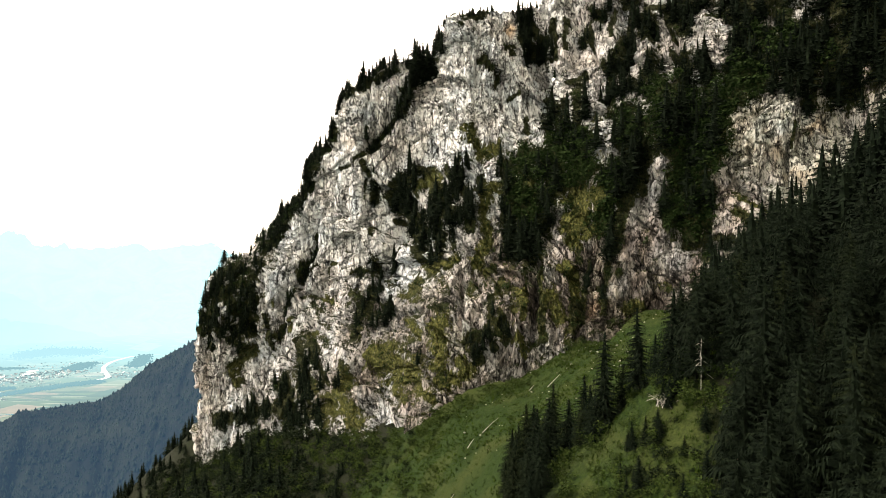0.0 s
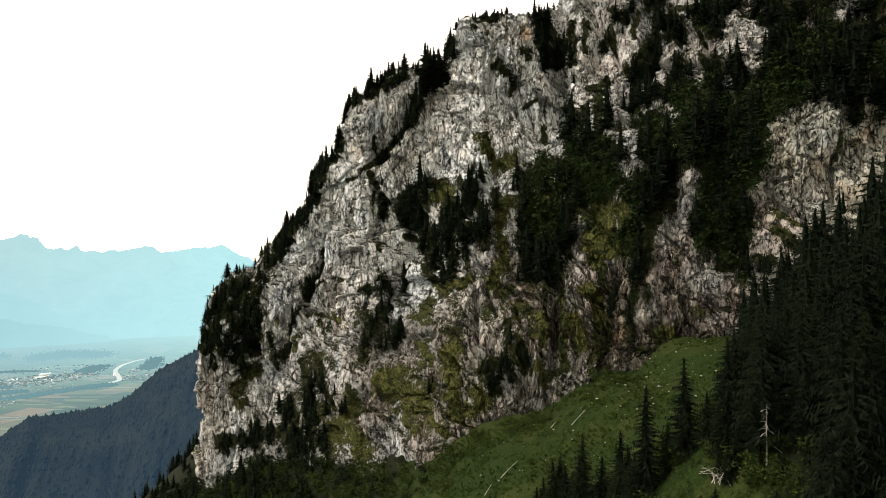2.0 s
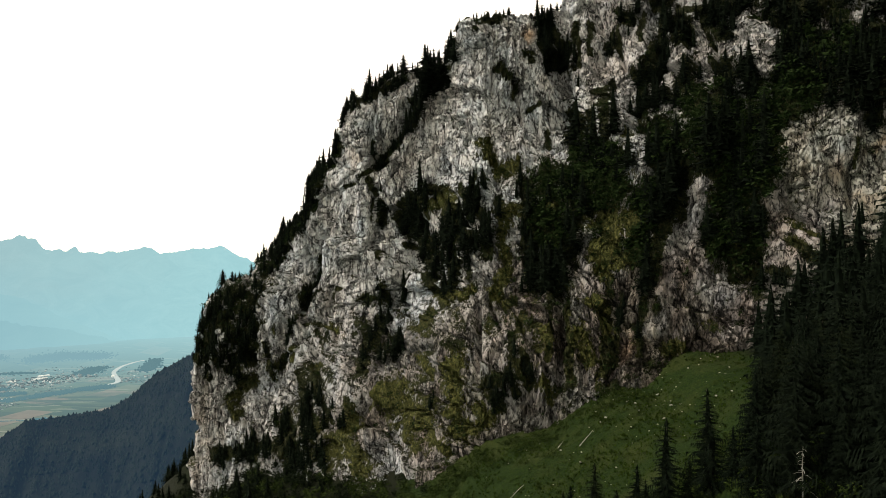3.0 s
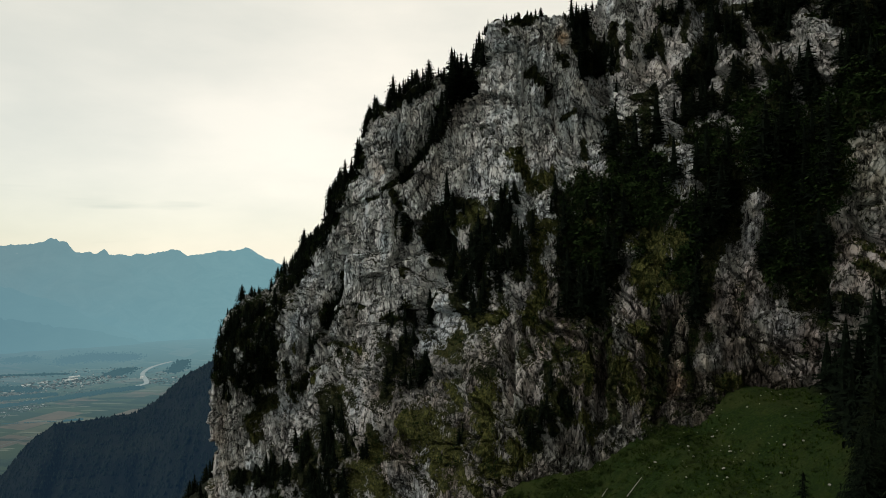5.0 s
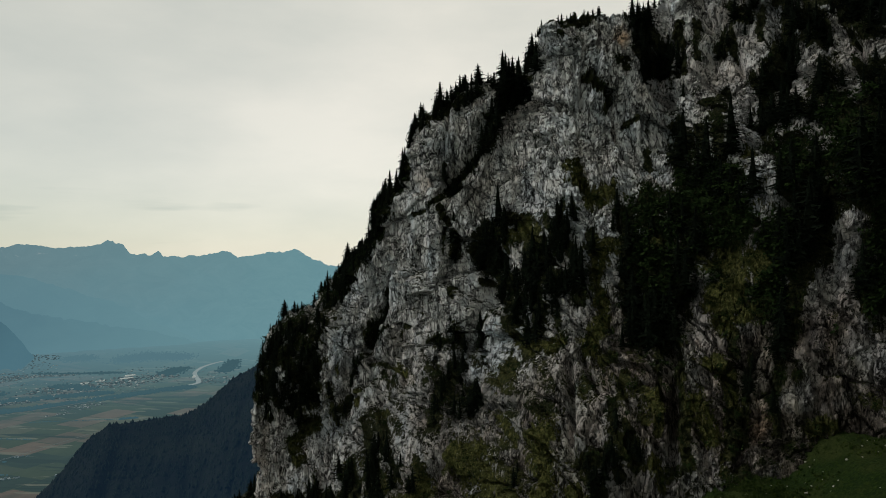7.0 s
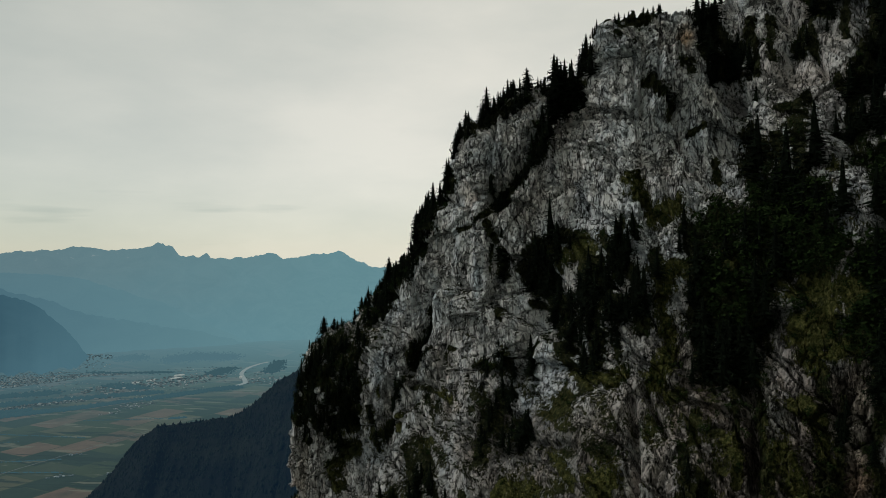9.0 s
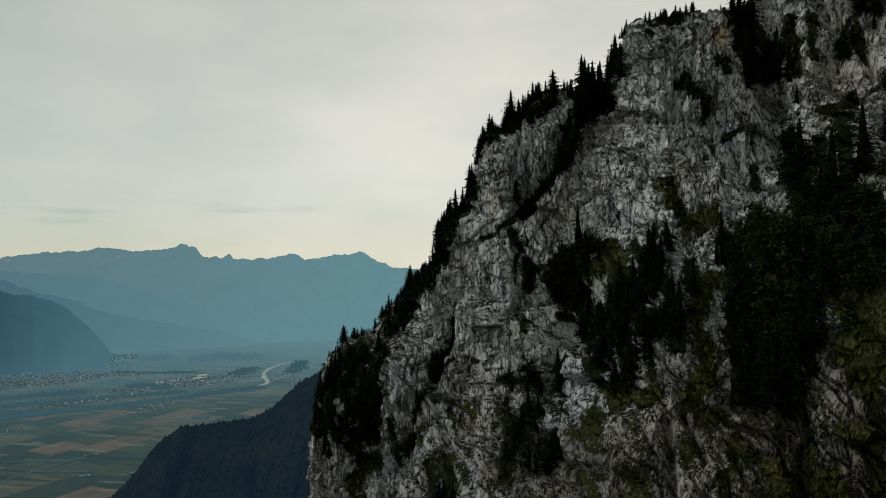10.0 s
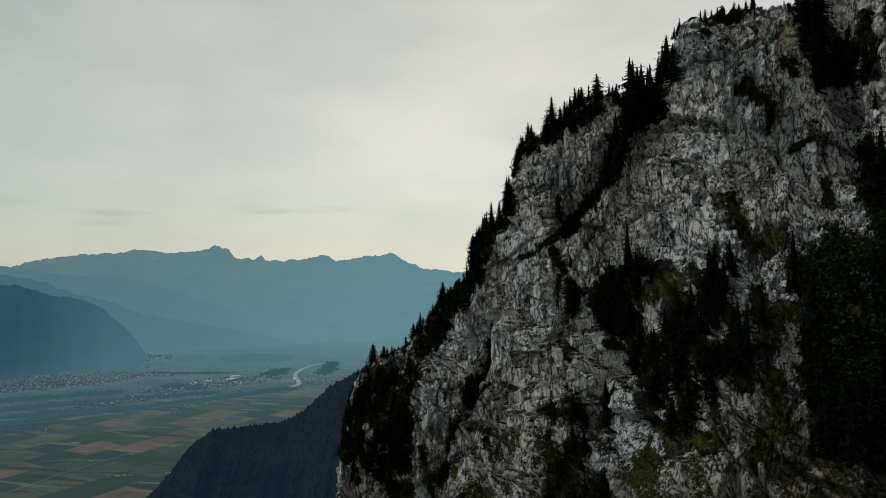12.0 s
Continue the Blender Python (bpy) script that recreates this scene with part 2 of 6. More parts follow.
def meadow_material():
    n = Nodes("meadow")
    p = n.where()
    fine = n.noise(p, 1.6, 8, 0.7)
    patch = n.noise(p, 0.07, 4, 0.6)
    grass = n.ramp(fine, (0.28, (0.003, 0.007, 0.002)), (0.5, (0.009, 0.020, 0.003)), (0.72, (0.028, 0.043, 0.008)))
    dry = n.ramp(fine, (0.3, (0.011, 0.018, 0.004)), (0.7, (0.040, 0.048, 0.012)))
    base = n.mix(n.ramp(patch, (0.46, 0.0), (0.62, 0.75)), grass, dry)
    # off the open meadow the ground colour drops to near-black brown
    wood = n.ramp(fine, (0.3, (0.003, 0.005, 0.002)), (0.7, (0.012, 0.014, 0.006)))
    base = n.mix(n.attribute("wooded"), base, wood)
    n.bump(fine, 0.8, 0.5)
    return n.colour(base)


def foliage_material(name, dark, mid, light):
    n = Nodes(name)
    info = n.node("ShaderNodeObjectInfo")
    geo = n.node("ShaderNodeNewGeometry")
    p = n.where()
    f = n.noise(p, 1.3, 4, 0.6)
    base = n.ramp(f, (0.3, dark), (0.52, mid), (0.75, light))
    each = n.ramp(info.outputs["Random"], (0.0, (0.70, 0.78, 0.75)), (0.6, (1.0, 1.0, 1.0)), (1.0, (1.30, 1.18, 0.85)))
    base = n.mix(1.0, base, each, "MULTIPLY")
    piece = n.ramp(geo.outputs["Random Per Island"], (0.0, (0.65, 0.7, 0.7)), (1.0, (1.3, 1.25, 1.1)))
    base = n.mix(0.8, base, piece, "MULTIPLY")
    n.bsdf.inputs["Roughness"].default_value = 0.95
    n.bsdf.inputs["Specular IOR Level"].default_value = 0.04
    return n.colour(base)


def bark_material(name, dark, light):
    n = Nodes(name)
    p = n.where((6, 6, 1.2), local=True)
    f = n.noise(p, 1.5, 5, 0.6)
    n.bump(f, 0.6, 0.05)
    return n.colour(n.ramp(f, (0.3, dark), (0.7, light)))


ROCK = rock_material()
MEADOW = meadow_material()
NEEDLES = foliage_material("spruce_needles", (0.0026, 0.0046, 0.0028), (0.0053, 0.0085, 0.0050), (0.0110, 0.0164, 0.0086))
LEAVES = foliage_material("shrub_leaves", (0.007, 0.0135, 0.0045), (0.0185, 0.032, 0.010), (0.044, 0.062, 0.021))
BROADLEAF = foliage_material("broadleaf_brush", (0.0045, 0.0070, 0.0036), (0.0105, 0.0150, 0.0075), (0.024, 0.031, 0.0145))
BARK = bark_material("spruce_bark", (0.03, 0.024, 0.02), (0.09, 0.075, 0.06))
DEAD = bark_material("bleached_wood", (0.14, 0.13, 0.115), (0.34, 0.32, 0.29))


# ---- numbers and meshes ----
def lattice(ix, iy, iz, seed):
    h = (ix * 374761393 + iy * 668265263 + iz * 2147483647 + seed * 1274126177) & 0xFFFFFFFF
    h = ((h ^ (h >> 13)) * 1103515245) & 0xFFFFFFFF
    h = ((h ^ (h >> 16)) * 2654435761) & 0xFFFFFFFF
    return ((h >> 8) & 0xFFFF) / 32767.5 - 1.0


def smooth_noise(x, y, z, seed=0):
    """Value noise in -1..1 over arrays."""
    fx, fy, fz = np.floor(x), np.floor(y), np.floor(z)
    ix, iy, iz = fx.astype(np.int64), fy.astype(np.int64), fz.astype(np.int64)
    u, v, w = x - fx, y - fy, z - fz
    u, v, w = (a * a * a * (a * (a * 6 - 15) + 10) for a in (u, v, w))
    total = np.zeros_like(u)
    for dx in (0, 1):
        for dy in (0, 1):
            for dz in (0, 1):
                weight = (u if dx else 1 - u) * (v if dy else 1 - v) * (w if dz else 1 - w)
                total += weight * lattice(ix + dx, iy + dy, iz + dz, seed)
    return total


def fractal(x, y, z, size, octaves, seed=0, gain=0.5, ridged=False):
    total, amp, norm = np.zeros_like(x), 1.0, 0.0
    for k in range(octaves):
        f = 2.03 ** k / size
        a = smooth_noise(x * f + 17.3 * k, y * f - 9.1 * k, z * f + 4.7 * k, seed + k)
        total += amp * (1 - 2 * np.abs(a) if ridged else a)
        norm += amp
        amp *= gain
    return total / norm


def facets(u, w, seed, tilt):
    """Broken rock: every cell of a jittered grid is a slab with its own depth and lean.
    Returns the relief and how far the nearest joint is."""
    iu, iw = np.floor(u).astype(np.int64), np.floor(w).astype(np.int64)
    near, second = np.full(u.shape, 9.0), np.full(u.shape, 9.0)
    relief = np.zeros_like(u)
    for du in (-1, 0, 1):
        for dw in (-1, 0, 1):
            cu, cw = iu + du, iw + dw
            one = np.zeros_like(cu)
            pu = u - cu - 0.5 - 0.45 * lattice(cu, cw, one, seed)
            pw = w - cw - 0.5 - 0.45 * lattice(cu, cw, one, seed + 1)
            d = np.hypot(pu, pw)
            slab = lattice(cu, cw, one, seed + 2) + tilt * (pu * lattice(cu, cw, one, seed + 3) + pw * lattice(cu, cw, one, seed + 4))
            first = d < near
            second = np.where(first, near, np.minimum(second, d))
            relief = np.where(first, slab, relief)
            near = np.where(first, d, near)
    return relief, second - near


def ease(a, low, high):
    t = np.clip((a - low) / (high - low), 0, 1)
    return t * t * (3 - 2 * t)


def grid_mesh(name, pts, material, fields=(), smooth=True):
    """A mesh over a grid of places (rows, columns, 3), with float fields on its vertices."""
    rows, cols = pts.shape[:2]
    me = bpy.data.meshes.new(name)
    me.vertices.add(rows * cols)
    me.vertices.foreach_set("co", pts.reshape(-1).astype(np.float32))
    a = (np.arange(rows - 1)[:, None] * cols + np.arange(cols - 1)[None, :]).reshape(-1)
    quads = np.stack([a, a + 1, a + cols + 1, a + cols], 1).astype(np.int32)
    me.loops.add(quads.size)
    me.loops.foreach_set("vertex_index", quads.reshape(-1))
    me.polygons.add(len(quads))
    me.polygons.foreach_set("loop_start", np.arange(0, quads.size, 4, dtype=np.int32))
    me.polygons.foreach_set("use_smooth", np.full(len(quads), smooth, dtype=bool))
    me.update(calc_edges=True)
    for key, values in fields:
        layer = me.attributes.new(key, "FLOAT", "POINT")
        layer.data.foreach_set("value", values.reshape(-1).astype(np.float32))
    me.materials.append(material)
    return me


def soup_mesh(name, verts, faces, material, smooth=False):
    me = bpy.data.meshes.new(name)
    me.from_pydata(verts, [], faces)
    if smooth:
        me.polygons.foreach_set("use_smooth", np.ones(len(me.polygons), dtype=bool))
    me.materials.append(material)
    return me


def array_mesh(name, verts, faces, material):
    """A mesh from arrays: places (n, 3) and triangles or quads (m, k)."""
    me = bpy.data.meshes.new(name)
    k = faces.shape[1]
    me.vertices.add(len(verts))
    me.vertices.foreach_set("co", verts.reshape(-1).astype(np.float32))
    me.loops.add(faces.size)
    me.loops.foreach_set("vertex_index", faces.reshape(-1).astype(np.int32))
    me.polygons.add(len(faces))
    me.polygons.foreach_set("loop_start", np.arange(0, faces.size, k, dtype=np.int32))
    me.update(calc_edges=True)
    me.materials.append(material)
    return me


# ---- the shape of the mountain ----
# Seven lines drawn along the face from foot to crest, as (x, y, z) at the same stations.
FACE = [
    # foot of the wall
    [(-137, 440, -130), (-133, 378, -123), (-110, 356, -111), (-88, 335, -93), (-72, 315, -88), (-57, 297, -83), (-49, 287, -83), (-38, 274, -82), (-19, 254, -79), (-6, 239, -71), (2, 233, -66), (10, 230, -62), (38, 230, -44), (72, 232, -27), (107, 212, 0), (170, 190, 45), (260, 170, 105)],
    # above the lower walls
    [(-137, 442, -85), (-136, 381, -88), (-109, 361, -70), (-85, 347, -51), (-72, 335, -49), (-56, 321, -46), (-49, 310, -46), (-38, 292, -47), (-19, 271, -42), (-6, 250, -36), (2, 246, -32), (10, 244, -29), (38, 245, -15), (71, 243, 0), (107, 229, 25), (170, 205, 75), (260, 185, 135)],
    # the green bench
    [(-137, 444, -55), (-132, 369, -55), (-107, 359, -35), (-87, 353, -21), (-72, 349, -20), (-59, 346, -20), (-49, 333, -19), (-41, 323, -18), (-20, 305, -10), (-6, 277, -8), (2, 266, -8), (10, 265, -8), (39, 258, 3), (70, 247, 14), (105, 231, 42), (170, 215, 95), (260, 200, 155)],
    # foot of the upper wall
    [(-137, 446, -35), (-130, 367, -34), (-107, 363, -19), (-88, 364, -4), (-72, 355, 6), (-60, 349, 14), (-49, 334, 14), (-39, 321, 14), (-19, 306, 16), (-6, 295, 20), (2, 281, 22), (10, 278, 22), (40, 272, 31), (70, 253, 41), (105, 245, 62), (170, 235, 120), (260, 225, 180)],
    # middle of the upper wall
    [(-137, 450, -22), (-130, 371, -21), (-107, 374, -8), (-89, 375, 8), (-72, 355, 18), (-58, 338, 35), (-49, 327, 40), (-38, 314, 44), (-19, 316, 54), (-6, 314, 58), (2, 304, 57), (11, 299, 56), (39, 305, 56), (71, 277, 63), (105, 257, 80), (170, 260, 145), (260, 255, 205)],
    # under the rim
    [(-137, 455, -17), (-130, 381, -17), (-107, 383, -3), (-90, 382, 14), (-72, 356, 23), (-58, 336, 40), (-49, 329, 52), (-38, 320, 66), (-20, 329, 80), (-6, 324, 74), (2, 317, 90), (10, 310, 92), (38, 317, 84), (70, 300, 89), (106, 286, 106), (170, 290, 170), (260, 290, 230)],
    # rim
    [(-137, 470, -16), (-130, 389, -14), (-108, 389, 0), (-90, 387, 16), (-72, 360, 27), (-58, 342, 50), (-49, 338, 64), (-39, 331, 79), (-20, 343, 93), (-6, 341, 79), (2, 320, 103), (10, 320, 109), (37, 330, 111), (70, 339, 149), (105, 345, 175), (170, 350, 240), (260, 350, 300)],
]
FACE = np.array(FACE, dtype=float)
ROW_STEP = np.array([0.0, 0.17, 0.34, 0.50, 0.68, 0.86, 1.0])


def soften(a, axis, n):
    """Box blur along an axis, ends held."""
    if n < 2:
        return a
    pad = [(0, 0)] * a.ndim
    pad[axis] = (n, n)
    b = np.cumsum(np.pad(a, pad, mode="edge"), axis=axis)
    take = lambda lo, hi: np.take(b, range(lo, hi), axis=axis)
    m = a.shape[axis]
    h = n // 2
    return (take(n + h, n + h + m) - take(h, h + m)) / n


def loft(cols, rows):
    """The smooth face on a grid: cols along x, rows from foot to rim."""
    xs = np.interp(cols, np.linspace(0, 1, 2), [-137, 260]) if cols.max() <= 1 else cols
    y = np.stack([np.interp(xs, line[:, 0], line[:, 1]) for line in FACE])
    z = np.stack([np.interp(xs, line[:, 0], line[:, 2]) for line in FACE])
    yy = np.stack([np.interp(rows, ROW_STEP, y[:, k]) for k in range(len(xs))], 1)
    zz = np.stack([np.interp(rows, ROW_STEP, z[:, k]) for k in range(len(xs))], 1)
    return xs, yy, zz


FACE_X = np.concatenate([np.linspace(-137, -132, 26)[:-1], np.arange(-132, 130, 0.36), np.arange(130, 261, 1.5)])
FACE_V = np.linspace(0, 1, 580)
face_x, face_y, face_z = loft(FACE_X, FACE_V)
for _ in range(2):
    face_y, face_z = soften(soften(face_y, 1, 19), 0, 21), soften(soften(face_z, 1, 19), 0, 21)
face_grid_x = np.broadcast_to(FACE_X, face_y.shape).copy()


# Great clefts in the wall: width, depth, and their line as (x, z).
CLEFTS = [
    (4.5, 4.5, [(-5.1, 97.6), (-9.1, 83.3), (-17, 78.2), (-23.3, 58.5), (-32.4, 46.1)]),
    (5.5, 8.0, [(45.1, 115.8), (43.4, 90.8), (40.1, 82.1), (43.4, 74.6), (43.1, 59.3)]),
    (3.0, 4.0, [(-57.5, 15.9), (-62.9, 3), (-70, -18.2)]),
    (4.0, 4.0, [(-78.9, -24.7), (-82.7, -50.2), (-88.1, -76.2)]),
    (4.0, 5.0, [(-19.1, 11.8), (-25.8, -11.9), (-31.3, -36.9), (-40.5, -54.4)]),
    (4.0, 4.0, [(62.6, 62.5), (66.7, 48.4), (70.3, 30.1), (68.8, 8)]),
    (4.0, 5.0, [(89.4, 60.8), (85.4, 39.8), (79.4, 17.9)]),
    (3.0, 3.5, [(56.7, 107.7), (61.1, 94.8), (57.8, 77.8)]),
    (3.0, 3.5, [(78.1, 110.2), (77, 93.1), (75.8, 77.6)]),
]
# Woods on the wall: half width, tree height, and the line they follow as (x, z).
RIM_WOODS = [
    (4.5, 6, [(-59, 46), (-61, 41), (-68, 30), (-74, 23)]), (5.5, 6, [(-74, 23), (-79, 17), (-86, 9), (-95, 2)]), (2.5, 5, [(-53, 57), (-59, 47)]),
    (3.2, 7, [(-129, -20), (-127, -32), (-126, -44)]), (3.0, 6, [(-124, -24), (-121, -40), (-119, -50)]), (3.0, 6, [(-108, -46), (-101, -50)]),
    (4.5, 7, [(-116.9, -13.6), (-107.1, -9.7), (-99, -12.6)]), (4.5, 7, [(-112, -21.5), (-104.9, -31.2), (-98.3, -40.7)]), (3.5, 6, [(-118.1, -29.4), (-113.7, -43.4)]),
    (2.5, 7, [(-53.6, 60.6), (-58.9, 50.5), (-64.6, 39.3), (-75.5, 27.9)]),
    (3.8, 8, [(-57.7, 54.2), (-62.6, 36.4), (-71.4, 25.9), (-83.7, 15), (-95.2, 6)]), (2.5, 8, [(-43.1, 70.2), (-33.2, 80.3), (-22, 84.9)]), (3.4, 14, [(-4.1, 86.7), (0, 95.7)]), (2.4, 12, [(-4.1, 85.7), (-13.1, 76.6)]), (3.4, 10, [(-16, 76.2), (-16.8, 64.5), (-21.4, 57.6)]), (2.9, 6, [(-22.3, 56.5), (-26, 53.2), (-29.6, 48.1), (-32.4, 45.1)]), (1.1, 6, [(-34.4, 54.7), (-34.3, 48.9)]), (4.2, 9, [(-118.9, -14.6), (-115, -22.4), (-117.3, -34.4)]), (6.4, 8, [(-103.9, -16.5), (-97.6, -24.2), (-100.7, -34)]), (3.6, 7, [(-98.3, -5.8), (-92.1, -8.6)]), (5.2, 6, [(-110.3, -37.3), (-104, -43)]),
]
WALL_WOODS = [
    (2.1, 10, [(-30.5, 28.9), (-30.7, 21.4)]), (3.8, 11, [(-22.8, 22.2), (-17.2, 31.8), (-17.1, 19.4)]), (2.2, 13, [(-11.6, 36), (-11.5, 24.2)]), (3.3, 9, [(-22.8, 24.1), (-21, 17.5)]), (2.5, 10, [(-0, 34), (2, 23)]), (2.0, 10, [(6.2, 38.8), (6.1, 27.4)]), (2.9, 9, [(-3.9, 27.6), (2, 14), (6.1, 15.1)]),
]
WALL_WOODS += [
    (3.2, 10, [(-7.8, 33.3), (-3.9, 21.6), (-5.8, 11.9)]), (3.0, 10, [(4.1, 30.3), (8.2, 20.3), (10.3, 8)]), (2.4, 9, [(14.7, 29), (14.7, 14.3)]), (2.6, 9, [(-15.2, 23.2), (-15.3, 8)]),
    (1.3, 8, [(10.4, 32.9), (9.4, 39.1)]), (3.1, 10, [(-10.5, 14.7), (-11.6, 0.3), (-8.7, -8.4)]), (3.0, 10, [(-3.9, 16.7), (-2.9, 5.1), (-5.8, -4.6)]), (2.0, 8, [(2, 13), (2, 2.1)]), (1.7, 8, [(-19.4, 0.3), (-22.7, -11.7)]), (2.3, 5, [(-61.9, 6), (-63.8, -1), (-67.2, -7.8), (-70.2, -16.4)]), (1.4, 4, [(-61.8, -7.9), (-66.8, -13.6)]), (2.0, 5, [(-72.5, -21), (-76.8, -26.5), (-80, -34.8), (-83.4, -43.1)]),
]
FOOT_WOODS = [
    (2.3, 5, [(-32.2, -10.1), (-40.7, -10.3)]), (1.8, 7, [(-29.9, -4), (-29, -12)]), (5.9, 8, [(-65.9, -45.8), (-61.8, -58.2), (-58.3, -65.7)]), (3.5, 8, [(-57.1, -45.2), (-51.9, -55.6)]), (1.7, 6, [(-42.2, -48.1), (-42.2, -56)]), (4.3, 9, [(-72.6, -60.8), (-64.1, -74.5)]), (1.5, 5, [(-88.6, -33.4), (-85.1, -48.7)]), (2.7, 8, [(-39.9, -38.7), (-36, -29), (-31.2, -20.2), (-25.9, -14.9)]),
]
FOOT_WOODS += [
    (4.0, 9, [(-118, -88), (-104, -84), (-92, -80)]), (4.0, 8, [(-92, -78), (-80, -74), (-66, -74)]), (4.0, 8, [(-66, -70), (-50, -70)]),
    (3.9, 9, [(-29.8, -28.8), (-22.7, -23.5)]), (1.5, 5, [(-9.5, -38.4), (-9.5, -40.1)]), (1.6, 6, [(17.4, -18.6), (15.9, -28.8), (17.6, -34)]), (2.5, 6, [(12.8, -30.4), (8.7, -32.8), (12.5, -37.2)]), (1.6, 5, [(20.3, -23.4), (22, -28.9)]), (1.3, 5, [(50.8, -4.2), (48.5, -13.2), (46.3, -24.2)]), (1.3, 5, [(52.7, -13.3), (53.8, -16.3)]), (2.6, 6, [(-94.8, -71.3), (-93.7, -84.7)]),
]
BENCH_WOODS = [
    (4.4, 10, [(24.5, 33.5), (25.5, 21.8), (23.3, 8), (25.1, -0.4)]), (4.2, 11, [(33.7, 36.4), (33.8, 23.8), (31.5, 8), (31.2, -0.3)]), (3.6, 11, [(39.5, 39.2), (39.9, 21.6), (35.6, 8)]), (2.1, 16, [(43.8, 67), (42.3, 46.1)]), (2.5, 15, [(46.8, 60.8), (45.1, 42.8)]), (1.3, 15, [(51.4, 61.4), (48.8, 44.6)]), (2.0, 15, [(56.3, 63.3), (53.5, 48.3)]),
]
BENCH_WOODS += [
    (3.4, 12, [(47, 40.7), (54.6, 41.4), (50, 36.6)]), (3.2, 12, [(58.8, 36.4), (59.7, 22.4), (59.4, 8), (59.2, -0.2)]), (4.0, 13, [(65.6, 47.4), (66.7, 32.2), (65.2, 18.2), (61.2, 3.9)]), (4.0, 14, [(72.5, 44.3), (71.1, 32), (68.6, 22.1)]), (4.4, 15, [(79.6, 47.3), (77.4, 32.8)]), (3.9, 14, [(86.6, 51.3), (85.1, 36.7)]), (4.3, 13, [(94.3, 54.1), (89.3, 40.7), (85.9, 28.7)]),
]
EAST_LEDGE_WOODS = [
    (3.4, 10, [(79.4, 17.9), (77.3, 10)]), (2.5, 10, [(83, 24.8), (84.4, 13)]), (2.0, 11, [(89.6, 22.9), (89.1, 13.1)]), (3.9, 9, [(37.4, 109.5), (37.5, 97.9), (39.8, 87.6)]), (2.7, 8, [(67.3, 105), (67.6, 97.5)]), (1.9, 7, [(61.2, 92.9), (60.5, 86.4)]), (2.5, 8, [(77.3, 90.3), (73.5, 76.4)]), (3.5, 9, [(83.3, 98.4), (92.6, 98.5), (99.2, 98.1)]),
]
EAST_LEDGE_WOODS += [
    (3.4, 9, [(33.6, 108.9), (40.3, 103.3), (44.2, 93.5), (44.6, 85.3)]), (3.2, 10, [(80.8, 102.9), (77.3, 90.3), (71.3, 76.2), (65.9, 62.7)]), (2.6, 9, [(85.8, 93.8), (82.2, 84)]), (2.8, 10, [(82.4, 76), (77.9, 63.3)]), (3.0, 10, [(90.1, 72.5), (85.4, 57.8)]), (3.0, 9, [(93.6, 96.5), (93, 84.6)]),
    (2.8, 9, [(72.5, 64.2), (64.7, 59.6)]), (2.4, 10, [(62.6, 61.5), (70.3, 63), (77.6, 59.1)]), (2.2, 12, [(95.3, 68.8), (92.8, 58.4)]), (5.2, 9, [(108.4, 88.3), (110.2, 81.1), (104.4, 70.2), (103.2, 61.1)]), (4.3, 9, [(120, 81), (118.1, 69), (110, 62)]), (2.8, 13, [(125, 76), (120.1, 59), (117.1, 47)]), (6.1, 12, [(130, 65), (126.1, 50)]), (1.8, 8, [(84.2, 1.8), (88.6, 2.8), (93.3, 1.8)]),
]
EAST_HIGH_WOODS = [(16, 13, [(128, 66), (150, 92), (172, 118)]), (13, 12, [(116.1, 92.1), (134, 118), (150, 150)]), (9, 11, [(101, 98.9), (116.1, 116.1), (120, 140)]), (12, 12, [(80, 118), (96.1, 138.1)]), (8, 12, [(110, 60), (124.1, 62)])]
# Thickets on the bench, and the pale gully that runs down through them.
THICKETS = [
    (5, 0, [(46.9, 46.7), (43.3, 36.9), (40.9, 21.6)]), (5, 0, [(52.6, 44.4), (51.1, 34.6), (50, 20.5), (48.6, 8)]), (4, 0, [(63.1, 30.4), (57.9, 18.3), (54.5, 5.9)]), (6, 0, [(68.8, 50.5), (66.5, 40.3)]), (7, 0, [(83.6, 59), (80.2, 44.1), (85, 34.7)]), (6, 0, [(92.1, 51.1), (90, 35.7), (83.2, 20.9), (83.4, 6)]), (6, 0, [(107.1, 64.1), (96.7, 49.9)]), (5, 0, [(31.7, 37.6), (31.5, 8)]), (6, 0, [(122.1, 63), (112.1, 75.1)]),
]
RIB = [(60.5, 47.3), (60.6, 41.3), (58.1, 33.5)]
GULLY = [(75.5, 28.9), (71.2, 18), (65.2, 1.9), (59.3, -14.5)]
